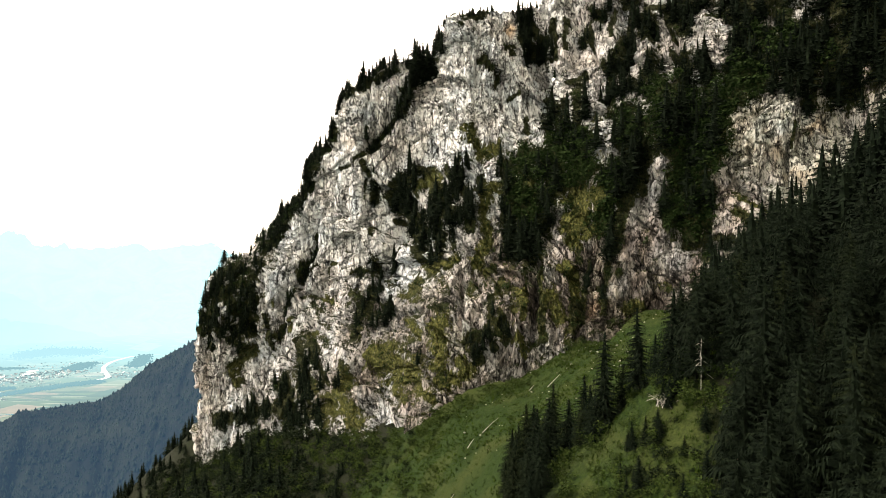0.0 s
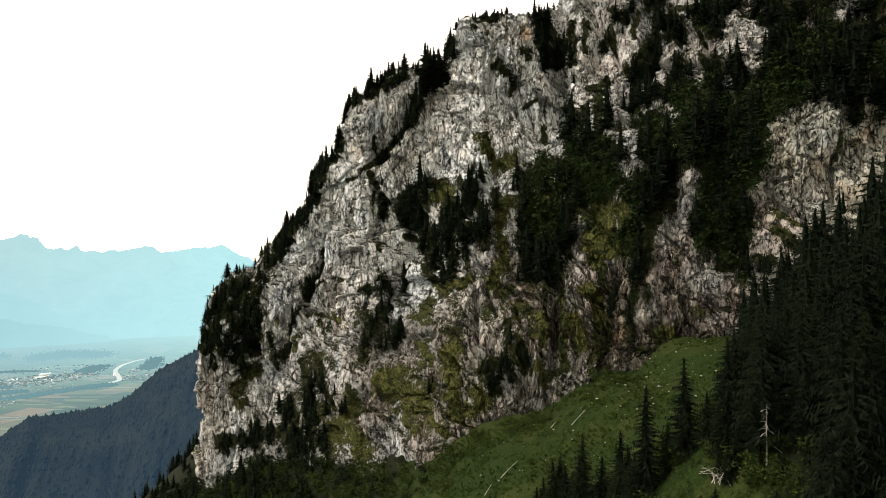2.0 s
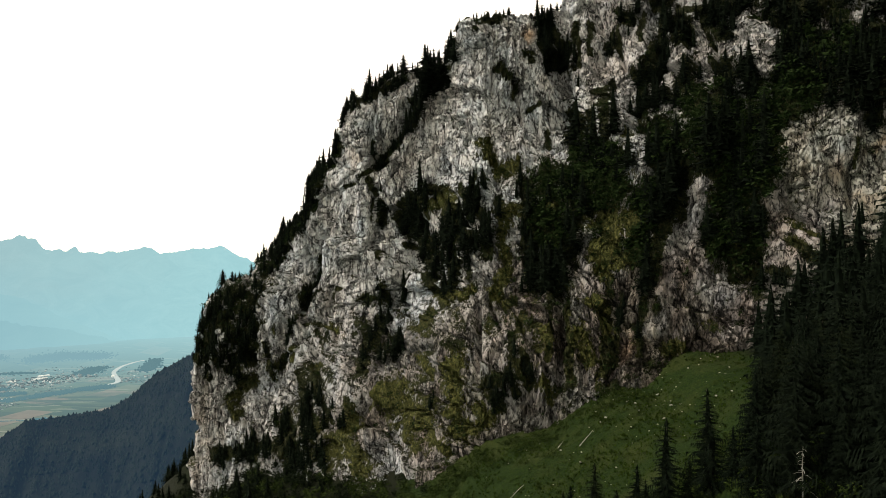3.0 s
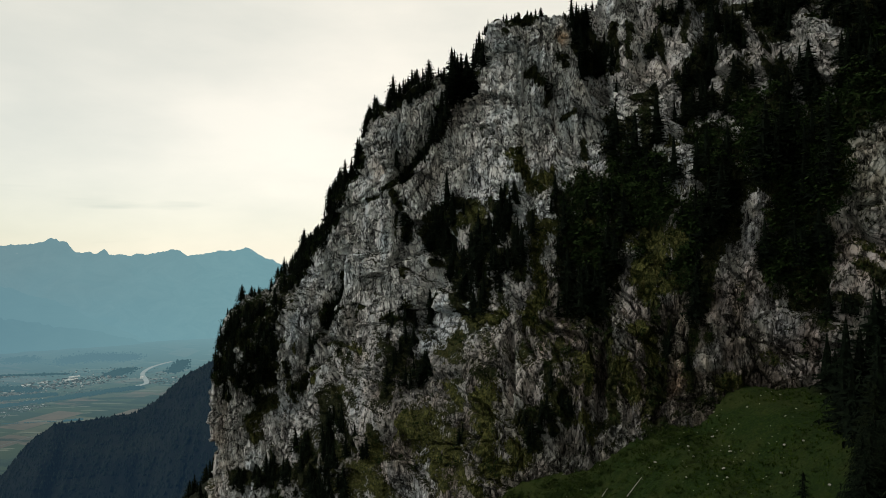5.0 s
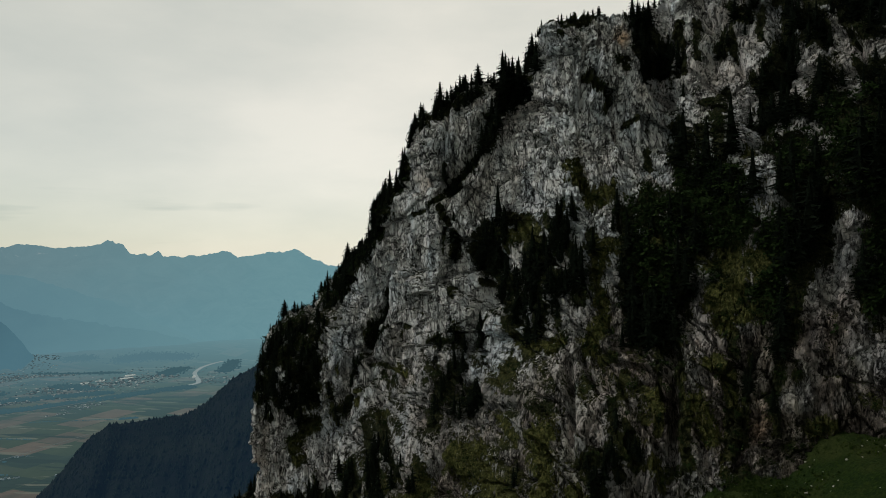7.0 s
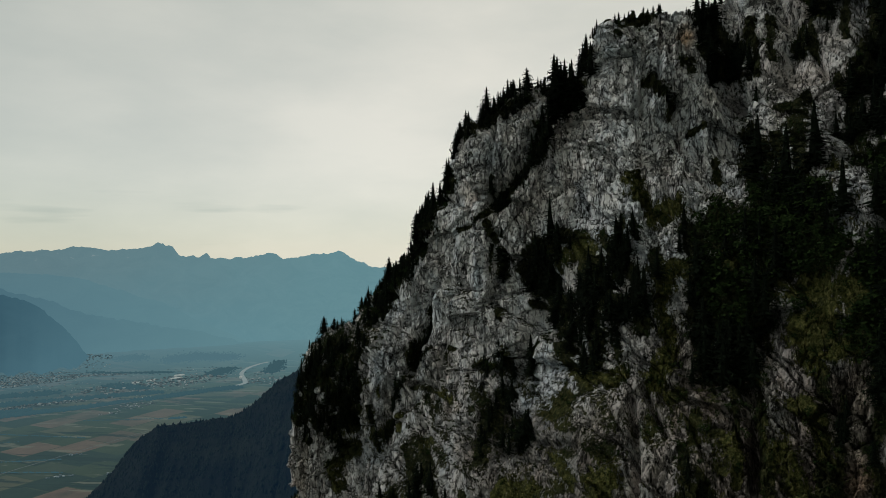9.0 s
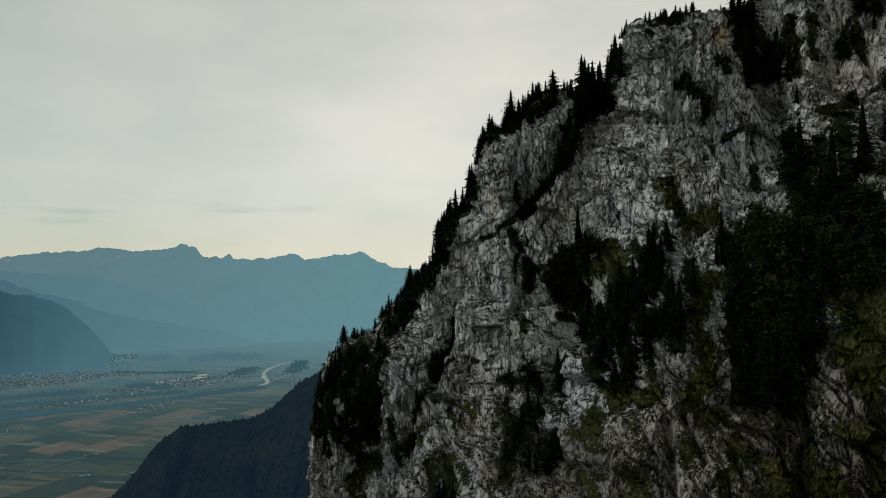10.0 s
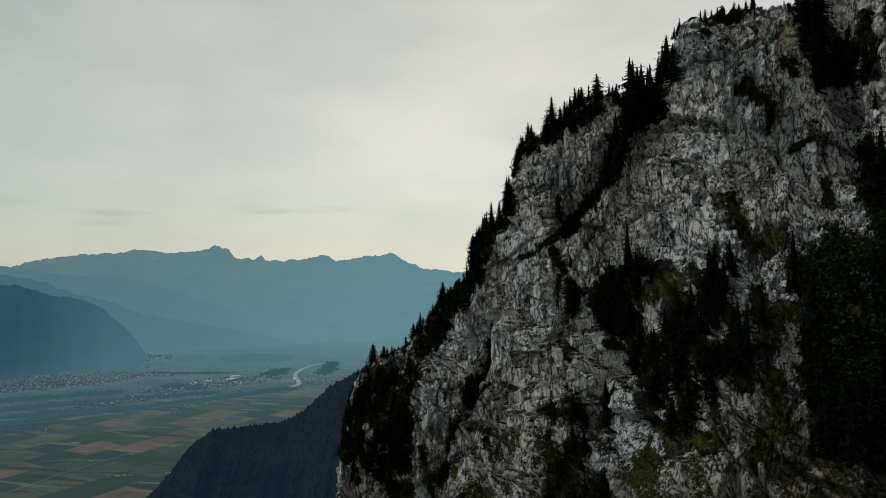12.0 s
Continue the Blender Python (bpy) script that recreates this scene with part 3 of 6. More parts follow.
# Dark scrub, with the shade of upright fissures painted in as scrub: half width, -, line.
SCRUB_FISSURES = [
    (1.3, 0, [(-40.1, 39.5), (-36.2, 42.3)]), (1.0, 0, [(-36.2, 39.4), (-32.4, 32.7)]), (0.8, 0, [(-34.4, 30.9), (-34.7, 22.4)]), (0.8, 0, [(-43.2, 37.7), (-46.2, 36.8)]), (1.6, 0, [(58.1, 73.1), (53.1, 71.1)]), (1.4, 0, [(66.7, 75.7), (67, 64.8)]),
]
SCRUB_FISSURES += [
    (1.3, 0, [(31.3, 1.7), (27.4, -23.4)]), (1.5, 0, [(35.1, -0.3), (33.1, -30.1)]), (1.6, 0, [(48.2, 1.9), (43.2, -28.2)]), (1.2, 0, [(57, -6.3), (53.6, -22.3)]), (2.2, 0, [(16.2, -24.3), (21.8, -30.7)]),
    (1.6, 0, [(16.4, 82.8), (24.7, 76.9), (22.9, 70.5)]), (1.6, 0, [(29.2, 89.4), (31.2, 87.4)]), (1.8, 0, [(5.1, 105.3), (12.1, 108), (18.1, 108.6)]), (1.8, 0, [(62.1, 96.7), (60.6, 85.5)]), (1.8, 0, [(69.5, 105.3), (68.8, 96.7)]), (1.4, 0, [(50.7, 100.7), (49.5, 83.2)]), (2.2, 0, [(56.1, 71.1), (55.3, 64.3)]),
    (1.2, 0, [(65.3, 99), (64, 84)]), (1.0, 0, [(73.9, 105.9), (71.6, 88.7)]), (1.4, 0, [(85, 105.1), (82.1, 85.9)]), (1.0, 0, [(91.5, 99.5), (89.3, 81.9)]), (1.2, 0, [(55.7, 101.8), (54.3, 85)]), (0.9, 0, [(48.8, 97.9), (48.5, 83.2)]),
    (2.7, 0, [(97.1, 55.1), (100.7, 49.9)]), (2.1, 0, [(96.8, 11.1), (99.7, 7)]), (0.7, 0, [(97.2, 15.2), (102.7, 11.1)]), (1.8, 0, [(9.1, 104.2), (20.1, 108.4)]), (1.2, 0, [(8.1, 99.3), (10.2, 98.3)]), (1.8, 0, [(28.2, 89.5), (32, 90.1)]), (1.7, 0, [(18.4, 84.6), (20.6, 78)]), (1.0, 0, [(33.2, 67.1), (29.3, 65.5)]),
]
SCRUB_LOW = [
    (1.4, 0, [(-52.5, -7.1), (-56.2, -12.1)]), (1.3, 0, [(-32.4, 9), (-31.4, 7)]), (3.5, 0, [(-106.7, -59.2), (-99.3, -50.4)]), (1.5, 0, [(-94.9, -11.6), (-93.7, -15.4)]), (1.4, 0, [(20.7, -10.6), (19.6, -16.7)]), (2.4, 0, [(-11.6, -11.3), (-14.6, -18.2)]), (0.7, 0, [(113.2, 41), (111.8, 32.2)]), (1.2, 0, [(18.7, -6.5), (14.5, -7.5)]), (1.9, 0, [(61.5, -10.4), (61.3, -5.3)]), (1.4, 0, [(-84.8, -25.7), (-84.6, -28.5)]), (2.3, 0, [(-75.5, -39.1), (-74.1, -34.7)]), (2.9, 0, [(-103.4, -67.8), (-106.8, -62.2)]), (1.5, 0, [(-21.1, 11.8), (-15.3, 9.9)]), (1.4, 0, [(35.6, 56.1), (35.6, 52)]),
]
# Grass and moss: half width, -, line.
GRASS = [
    (2.7, 0, [(-9.6, 26.2), (-3.9, 31.6)]), (3.4, 0, [(10.5, 51.5), (12.7, 46.8), (17, 40.7), (21.2, 42.9)]), (1.8, 0, [(14.8, 37.4), (14.8, 44.9)]), (2.7, 0, [(19.1, 24.9), (14.7, 15.3), (16.8, 3.8), (12.4, -4.3)]), (1.9, 0, [(31.8, 28.1), (33.8, 24.9)]), (2.3, 0, [(59.4, 48.3), (60.6, 42.3), (56.9, 36.4)]),
]
GRASS += [
    (4.0, 0, [(45.7, 9), (52, 14.2), (56, 19.4), (46, 18.4)]), (2.6, 0, [(46.3, 3.9), (53.5, 5.9)]), (2.2, 0, [(-9.7, -6.5), (-1, -4.7), (4, -3)]), (1.8, 0, [(27.7, -14.6), (28.6, -17.5)]), (2.5, 0, [(38.4, -19.3), (39.3, -23.3), (36.5, -15.3)]), (2.1, 0, [(40.7, -6.2), (44.6, -7.2), (45.4, -15.2)]), (1.7, 0, [(25.9, -29.9), (27.6, -35.4)]),
]
GRASS_LOW = [
    (6.4, 0, [(-28.6, -43.3), (-20.8, -42.8), (-11.1, -45.1), (-16.8, -50.4)]), (2.5, 0, [(-11.6, -31.3), (-13.5, -28.6)]), (2.7, 0, [(-4.9, -28.6), (1, -26.2)]), (4.2, 0, [(-2, -30.6), (-1, -37.6), (0.9, -44.6)]), (2.2, 0, [(-8.4, -49.7), (-2.9, -51.9)]), (6.2, 0, [(-51.5, -68), (-40.3, -58.5), (-36.4, -66.7)]), (1.4, 0, [(-74.1, -34.7), (-75.5, -39.1)]), (1.6, 0, [(-56.5, -23.7), (-51.8, -24.9)]), (2.6, 0, [(61.5, -20.7), (66.1, -19.9)]), (2.1, 0, [(-19.2, -37.1), (-21.1, -38.9)]), (2.7, 0, [(6.6, -38.7), (8.5, -41.4)]),
]
# Cracks and clefts: half width, depth, line.
CRACKS = [
    (0.4, 3, [(96, 26), (100.5, 27.1), (99.7, 31.9)]), (0.4, 3, [(94.1, 24), (97.7, 18.2), (102.2, 14.2), (103.9, 7)]), (0.4, 3, [(110.6, 33.1), (108.7, 20.3), (107.3, 16.2)]), (0.6, 3, [(16.2, 96), (15.4, 83.8), (14.6, 71.4)]), (0.7, 4, [(26.7, 76.8), (25, 69.5), (27.6, 53.5)]), (1.0, 6, [(40.3, 79.4), (43.2, 77.3), (41.6, 72.9)]),
]
CRACKS += [
    (0.7, 4, [(45.7, 81.6), (50.1, 88.6), (51.9, 93.2)]), (0.6, 3, [(63.8, 85.8), (64.4, 77.4)]), (0.6, 3, [(24.4, 85.2), (23.8, 74.2)]), (0.4, 2, [(-3, 61), (1.1, 61.5), (4.2, 59.7)]), (0.4, 2, [(-14.6, 46.9), (-10.9, 49.4)]), (0.3, 1.5, [(-10.1, 67.5), (-2, 68.4)]), (0.5, 2.5, [(-34.1, 77), (-34.5, 61.6), (-36.2, 50.8)]),
]
CRACKS_LOW = [
    (0.5, 2.5, [(-43.3, 15.9), (-49.7, 12)]), (0.5, 2.5, [(-45.6, 12), (-37.6, 9)]), (0.4, 3, [(10.2, -6.3), (14.4, -16.6)]), (0.8, 5, [(7.1, -8.2), (7, -20.1), (5.8, -31)]), (0.8, 5, [(33, -3.3), (32.6, -15.4), (30, -30)]), (0.5, 3, [(46.3, -25.2), (44.2, -30.1)]), (0.9, 4, [(-93.6, -44.1), (-88.2, -54.5)]),
]
CRACKS_LOW += [
    (0.6, 2.5, [(-79.1, -21.9), (-71.5, -32), (-65.7, -27.7)]), (0.5, 2.2, [(-69.7, -22), (-61, -21.5), (-56.5, -23.7)]), (0.4, 2, [(-63.5, -31.4), (-60.4, -41)]), (0.4, 2, [(-51.6, -27.7), (-49, -40)]), (0.5, 2.5, [(-36.5, -16.4), (-34.3, -22.3), (-36.2, -26.2)]), (0.6, 3, [(-19.5, -27.1), (-9.7, -22.9)]), (0.7, 4, [(-28.4, -45.8), (-31.6, -52.2), (-41.2, -57.8)]),
]
CRACKS_WEST = [
    (0.7, 4, [(87.9, 7), (85.6, -0.3)]), (0.9, 3, [(-97.3, -36.7), (-94.3, -55.4), (-90.3, -75.5)]), (0.6, 3, [(-110.7, -48.4), (-113.3, -69.2)]), (0.6, 2, [(-120.8, -43.5), (-120.1, -58.1)]), (0.6, 2.5, [(-67.7, 12), (-71.3, 0.1)]), (0.6, 2.5, [(-83.3, 6), (-84.2, -7.7)]), (0.4, 2, [(-21, 17.5), (-15.3, 9.9)]), (0.5, 3, [(75.9, 93), (75.7, 78.6), (71.4, 67.2)]), (0.4, 3, [(90.3, 82.9), (86.8, 63.1)]), (0.4, 2.5, [(85.1, 88), (80.9, 62.3)]), (0.4, 2.5, [(95.5, 74), (89.1, 70.5)]),
]
OCHRE = [
    (104, 28, 16, 26, 0.35), (118, 40, 8, 10, 0.5), (28, 101, 4, 5, 0.75), (52, -24, 5, 9, 0.42), (-56, -28, 9, 8, 0.22), (-128, -84, 10, 24, 0.25), (102, 32, 12, 16, 0.35), (18, -14, 4, 8, 0.25), (-44, 50, 8, 6, 0.18)]


def near_line(x, z, line):
    """The distance in the wall's plane to a broken line."""
    best = np.full(x.shape, 1e9)
    for (ax, az), (bx, bz) in zip(line, line[1:]):
        dx, dz = bx - ax, bz - az
        t = np.clip(((x - ax) * dx + (z - az) * dz) / (dx * dx + dz * dz), 0, 1)
        best = np.minimum(best, np.hypot(x - ax - t * dx, z - az - t * dz))
    return best


def strokes(x, z, fine, rows, strength, reach=1.45):
    """How much of a growth along broken lines there is, with ragged edges."""
    total = np.zeros_like(x)
    for half, _, line in rows:
        lo_x, hi_x = min(p[0] for p in line) - 3 * half, max(p[0] for p in line) + 3 * half
        k0, k1 = np.searchsorted(FACE_X, [lo_x, hi_x])
        cut = (slice(None), slice(k0, k1))
        d = near_line(x[cut], z[cut], line) / half
        total[cut] = np.maximum(total[cut], strength * np.clip(reach - d * 0.85 + 0.9 * fine[cut], 0, 1))
    return total


def spots(x, z, rows):
    total = np.zeros_like(x)
    for cx, cz, rx, rz, s in rows:
        total = np.maximum(total, s * np.clip(1.25 - np.hypot((x - cx) / rx, (z - cz) / rz), 0, 1))
    return total


def grassy(x, z):
    """Whether that place on the wall lies in one of its grass streaks."""
    return any(near_line(np.array([x]), np.array([z]), line)[0] < 0.85 * half for half, _, line in GRASS)


def wall_places():
    x, y, z = face_grid_x, face_y, face_z
    # outward direction of the smooth wall
    du = np.stack([np.gradient(x, axis=1), np.gradient(y, axis=1), np.gradient(z, axis=1)], -1)
    dv = np.stack([np.gradient(x, axis=0), np.gradient(y, axis=0), np.gradient(z, axis=0)], -1)
    nrm = np.cross(du, dv)
    nrm /= np.linalg.norm(nrm, axis=-1, keepdims=True) + 1e-9
    wob = 5 * fractal(x, y, z, 26.0, 3, 71)
    # buttresses and ribs, then slabs, blocks and flakes with sharp edges, and open joints between them
    calm = 1 - 0.25 * ease(x, 86, 94) * ease(-x, -128, -118) * ease(-z, -56, -48)
    off = 3.6 * fractal(x, y * 0.6, z * 0.5, 34.0, 3, 11)
    off += 1.5 * fractal(x + wob * 0.5, y * 0.5, z * 0.30 + 0.3 * x, 12.0, 3, 23, 0.55, True)
    bend = 2.4 * fractal(x, y, z, 9.0, 3, 301)
    ragged = 0.7 * fractal(x, y, z, 2.6, 3, 311, 0.6)
    along = x + 0.35 * y
    slabs, slab_joint = facets((along + 0.35 * z + bend) / 11.0, (z - 0.25 * x + bend + ragged) / 19.0, 321, 1.6)
    off += 1.7 * calm * slabs
    blocks, block_joint = facets((along - 0.22 * z + 0.7 * bend + ragged) / 4.6, (z + 0.35 * x + ragged) / 8.0, 331, 1.5)
    off += 0.95 * calm * blocks
    fluted = ease(fractal(x, y, z, 40.0, 2, 341) - 0.004 * z, -0.25, 0.25)
    chips, chip_joint = facets((along + 0.12 * z + 0.5 * bend + ragged) / 1.9, (z - 0.15 * x + 1.3 * ragged) / (2.6 + 3.0 * fluted), 351, 1.6)
    off += 0.50 * chips
    open_joint = ease(fractal(x, y, z, 15.0, 3, 361), -0.15, 0.25)
    off -= calm * (0.3 + open_joint) * (1.7 * (1 - ease(slab_joint, 0.0, 0.06)) + 1.1 * (1 - ease(block_joint, 0.0, 0.10)))
    off -= 0.55 * (0.35 + open_joint) * (1 - ease(chip_joint, 0.0, 0.18))
    off += 1.0 * ease(x, 36, 58) * fractal(x + wob * 0.3, y * 0.3, z * 0.16, 5.0, 3, 151, 0.55, True)
    bed = (z - 0.42 * x + wob) / 8.0
    saw = bed - np.floor(bed)
    off += 0.9 * (saw ** 3 - 0.25) * ease(fractal(x, y, z, 22.0, 2, 5), -0.1, 0.5)
    off += 0.32 * calm * fractal(x, y, z * 0.5, 2.2, 3, 53, 0.6, True)
    for width, depth, line in CLEFTS:
        d = near_line(x + wob * 0.35, z + wob * 0.25, line)
        off -= depth * np.exp(-(d / (width * 0.62)) ** 2)
    for half, depth, line in CRACKS + CRACKS_LOW + CRACKS_WEST:
        lo_x, hi_x = min(p[0] for p in line) - 9 * half - 6, max(p[0] for p in line) + 9 * half + 6
        k0, k1 = np.searchsorted(FACE_X, [lo_x, hi_x])
        cut = (slice(None), slice(k0, k1))
        d = near_line(x[cut] + wob[cut] * 0.18, z[cut] + wob[cut] * 0.14, line)
        off[cut] -= depth * np.exp(-(d / (half * 1.5)) ** 2)
    hollow = np.hypot((x + 55) / 3.2, (z - 47) / 2.6)
    off -= 3.2 * np.exp(-hollow ** 4)
    cave = np.hypot((x - 43) / 2.6, (z - 79) / 3.5)
    off -= 5.0 * np.exp(-cave ** 4)
    fade = np.minimum(ease(np.arange(len(FACE_V)) / len(FACE_V), 0.0, 0.03) + 0.2, 1)[:, None]
    pts = np.stack([x, y, z], -1) + nrm * (off * fade)[..., None]
    dv2 = np.stack([np.gradient(pts[..., k], axis=0) for k in range(3)], -1)
    du2 = np.stack([np.gradient(pts[..., k], axis=1) for k in range(3)], -1)
    up = np.cross(du2, dv2)
    up = up[..., 2] / (np.linalg.norm(up, axis=-1) + 1e-9)
    fine = fractal(x, y, z, 5.0, 4, 67, 0.62)
    wood = strokes(x, z, fine, RIM_WOODS + WALL_WOODS + FOOT_WOODS + BENCH_WOODS + EAST_LEDGE_WOODS + EAST_HIGH_WOODS, 1.05, 1.2)
    scrub = np.maximum(strokes(x, z, fine, SCRUB_FISSURES + SCRUB_LOW, 1.0, 1.3), strokes(x, z, fine, THICKETS, 1.1, 1.3))
    grass = strokes(x, z, fine, GRASS + GRASS_LOW, 0.86, 1.35)
    far_east = ease(x, 122, 140) * ease(z, 40, 70)
    turf = np.maximum(np.maximum(wood, scrub), np.maximum(grass, far_east))
    # turf also clings to small shelves, more on the lower walls
    lowly = ease(-z + 0.7 * np.clip(x - 30, 0, 120), -30, 40)
    shelf = ease(soften(soften(up, 0, 11), 1, 9), 0.24, 0.55) * (0.25 + 0.40 * lowly) + 0.85 * fractal(x, y, z * 0.6, 13.0, 5, 167, 0.62) * (0.35 + 0.65 * lowly)
    turf = np.maximum(turf, shelf * calm)
    turf = np.maximum(turf, ease(up, 0.62, 0.9) * 0.6)
    pale = 1 - ease(near_line(x + 0.5 * wob, z, GULLY) + 3 * fine, 1.5, 4.0)
    rib = 1 - ease(near_line(x + 0.3 * wob, z, RIB) + 4 * fine, 1.5, 4.5)
    pale = np.maximum(pale, rib * 0.8)
    turf *= 1 - 0.8 * pale
    grass = np.clip(grass + 0.55 * lowly * ease(fractal(x, y, z, 22.0, 3, 177) + 0.1, 0, 0.35) * (1 - wood) * (1 - far_east), 0, 1)
    ochre = spots(x + wob, z - wob, OCHRE) * ease(fractal(x, y, z * 0.6, 5.0, 3, 81) + 0.2, 0.0, 0.5)
    # darkens lower and eastern walls: lichen and brown stone, plus painted gloom
    lichen_gloom = ease(x + wob * 2, -8, 30) * ease(-z + 0.55 * np.clip(x - 40, 0, 90) + wob * 2, -46, -8)
    lichen_gloom = np.maximum(lichen_gloom, 0.55 * ease(x + wob * 2, 46, 72))
    lichen_gloom = np.maximum(lichen_gloom, (0.45 + 0.45 * ease(x + wob * 2, -62, -24)) * ease(-z + wob * 3, 0, 34))
    lichen_gloom *= 1 - 0.8 * ease(x, 84, 96) * ease(-z, -52, -46) - 0.5 * ease(-x, 84, 100)
    lichen_gloom *= 1 - 0.3 * pale
    lichen_gloom = np.clip(0.92 * lichen_gloom * (1.0 + 1.1 * fractal(x, y, z, 16.0, 4, 133, 0.6)), 0, 1)
    weathered = np.maximum(ease(x + wob, 76, 90) * ease(-z, -64, -52), 0.75 * ease(-z + 0.4 * (x - 10) + wob, -4, 18) * ease(x + wob, -24, 8))
    return pts, np.clip(turf, 0, 1), ochre, lichen_gloom, grass, weathered


wall_pts, wall_turf, wall_ochre, wall_lichen_gloom, wall_grass, wall_weathered = wall_places()
# behind the rim the mountain falls away to the north
rim = wall_pts[-1]
back = np.stack([rim + np.array([0, 18.0 * k, -5.0 * k * k]) for k in (0.4, 1, 2, 4)])
back[..., 2] += 2.0 * fractal(back[..., 0], back[..., 1], back[..., 2], 20.0, 3, 3)
wall_pts = np.concatenate([wall_pts, back])
wall_turf = np.concatenate([wall_turf, np.ones(back.shape[:2])])
wall_ochre, wall_lichen_gloom, wall_grass, wall_weathered = (np.concatenate([a, np.zeros(back.shape[:2])]) for a in (wall_ochre, wall_lichen_gloom, wall_grass, wall_weathered))
cliff = new("cliff", grid_mesh("cliff", wall_pts, ROCK, (("turf", wall_turf), ("ochre", wall_ochre), ("lichen_gloom", wall_lichen_gloom), ("grass", wall_grass), ("weathered", wall_weathered)), smooth=False))
tagged(cliff, "pale grey limestone cliff with clefts, ochre scars and turf ledges", "cliff", kind="structure")


def on_wall(x, z):
    """The place on the cliff at that x and height."""
    col = int(np.argmin(np.abs(FACE_X - x)))
    row = int(np.argmin(np.abs(wall_pts[:len(FACE_V), col, 2] - z)))
    return wall_pts[row, col]


def on_rim(x):
    col = int(np.argmin(np.abs(FACE_X - x)))
    return wall_pts[len(FACE_V) - 1, col]


# ---- the slope below the wall ----
# East of x = 260 the climb is unseen, added to block skylight.
FOOT_X = [-1200, -900, -600, -250, -171, -131, -109, -90, -60, -40, -20, -6, 3, 14, 25, 44, 54, 65, 82, 108, 170, 260, 700]
FOOT_Z = [-640, -616, -480, -215, -142, -117, -104, -88, -80, -76, -68, -58, -51, -46, -43, -32, -29.5, -21, -18, 4, 55, 125, 470]


def slope_height(x, y):
    toe = np.interp(x, FACE[0][:, 0], FACE[0][:, 1])
    z = np.interp(x, FOOT_X, FOOT_Z)
    fall = np.interp(x, [-131, -40, 0, 16, 35, 200], [0.45, 0.42, 0.17, 0.07, 0.05, 0.02])
    z = z - fall * np.clip(toe - y, -40, 420)
    # unseen flank added beside and behind the flight to block skylight from the wall
    z = z + 1.0 * np.clip(-40 - y, 0, 420) * ease(x, -420, -60)
    z = z + 20.0 * np.exp(-((x - 48) / 27) ** 2 - ((y - 123) / 32) ** 2)
    z = z + 0.55 * np.clip(x - 55, 0, 70) * ease(200 - y, 0, 45) * ease(y, 20, 90)
    return np.maximum(z, VALLEY - 15)


slope_x = np.concatenate([np.arange(-1150, -260, 18), np.arange(-260, -140, 4), np.arange(-140, 130, 2.0), np.arange(130, 700, 8)]).astype(float)
slope_y = np.concatenate([np.arange(-560, 60, 10), np.arange(60, 300, 1.8), np.arange(300, 460, 3), np.arange(460, 900, 16)]).astype(float)
sx, sy = np.meshgrid(slope_x, slope_y)
sz = slope_height(sx, sy)
sz = sz + 1.3 * fractal(sx, sy, sz * 0, 16.0, 4, 7) + 0.25 * fractal(sx, sy, sz * 0, 2.2, 2, 9)
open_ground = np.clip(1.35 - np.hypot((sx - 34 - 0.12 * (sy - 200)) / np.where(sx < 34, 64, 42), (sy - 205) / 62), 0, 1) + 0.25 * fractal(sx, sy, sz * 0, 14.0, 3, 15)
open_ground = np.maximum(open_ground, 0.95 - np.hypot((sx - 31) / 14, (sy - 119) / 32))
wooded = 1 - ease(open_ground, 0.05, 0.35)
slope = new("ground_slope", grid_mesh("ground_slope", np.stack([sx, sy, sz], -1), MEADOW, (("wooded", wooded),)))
tagged(slope, "steep green alpine meadow slope running into dark woodland floor", "slope", kind="structure")


# ---- the valley, the spur and the far ranges ----
def polar(turn, reach):
    """A place at degrees left of the first view and metres away."""
    a = np.radians(turn)
    return -np.sin(a) * reach, np.cos(a) * reach


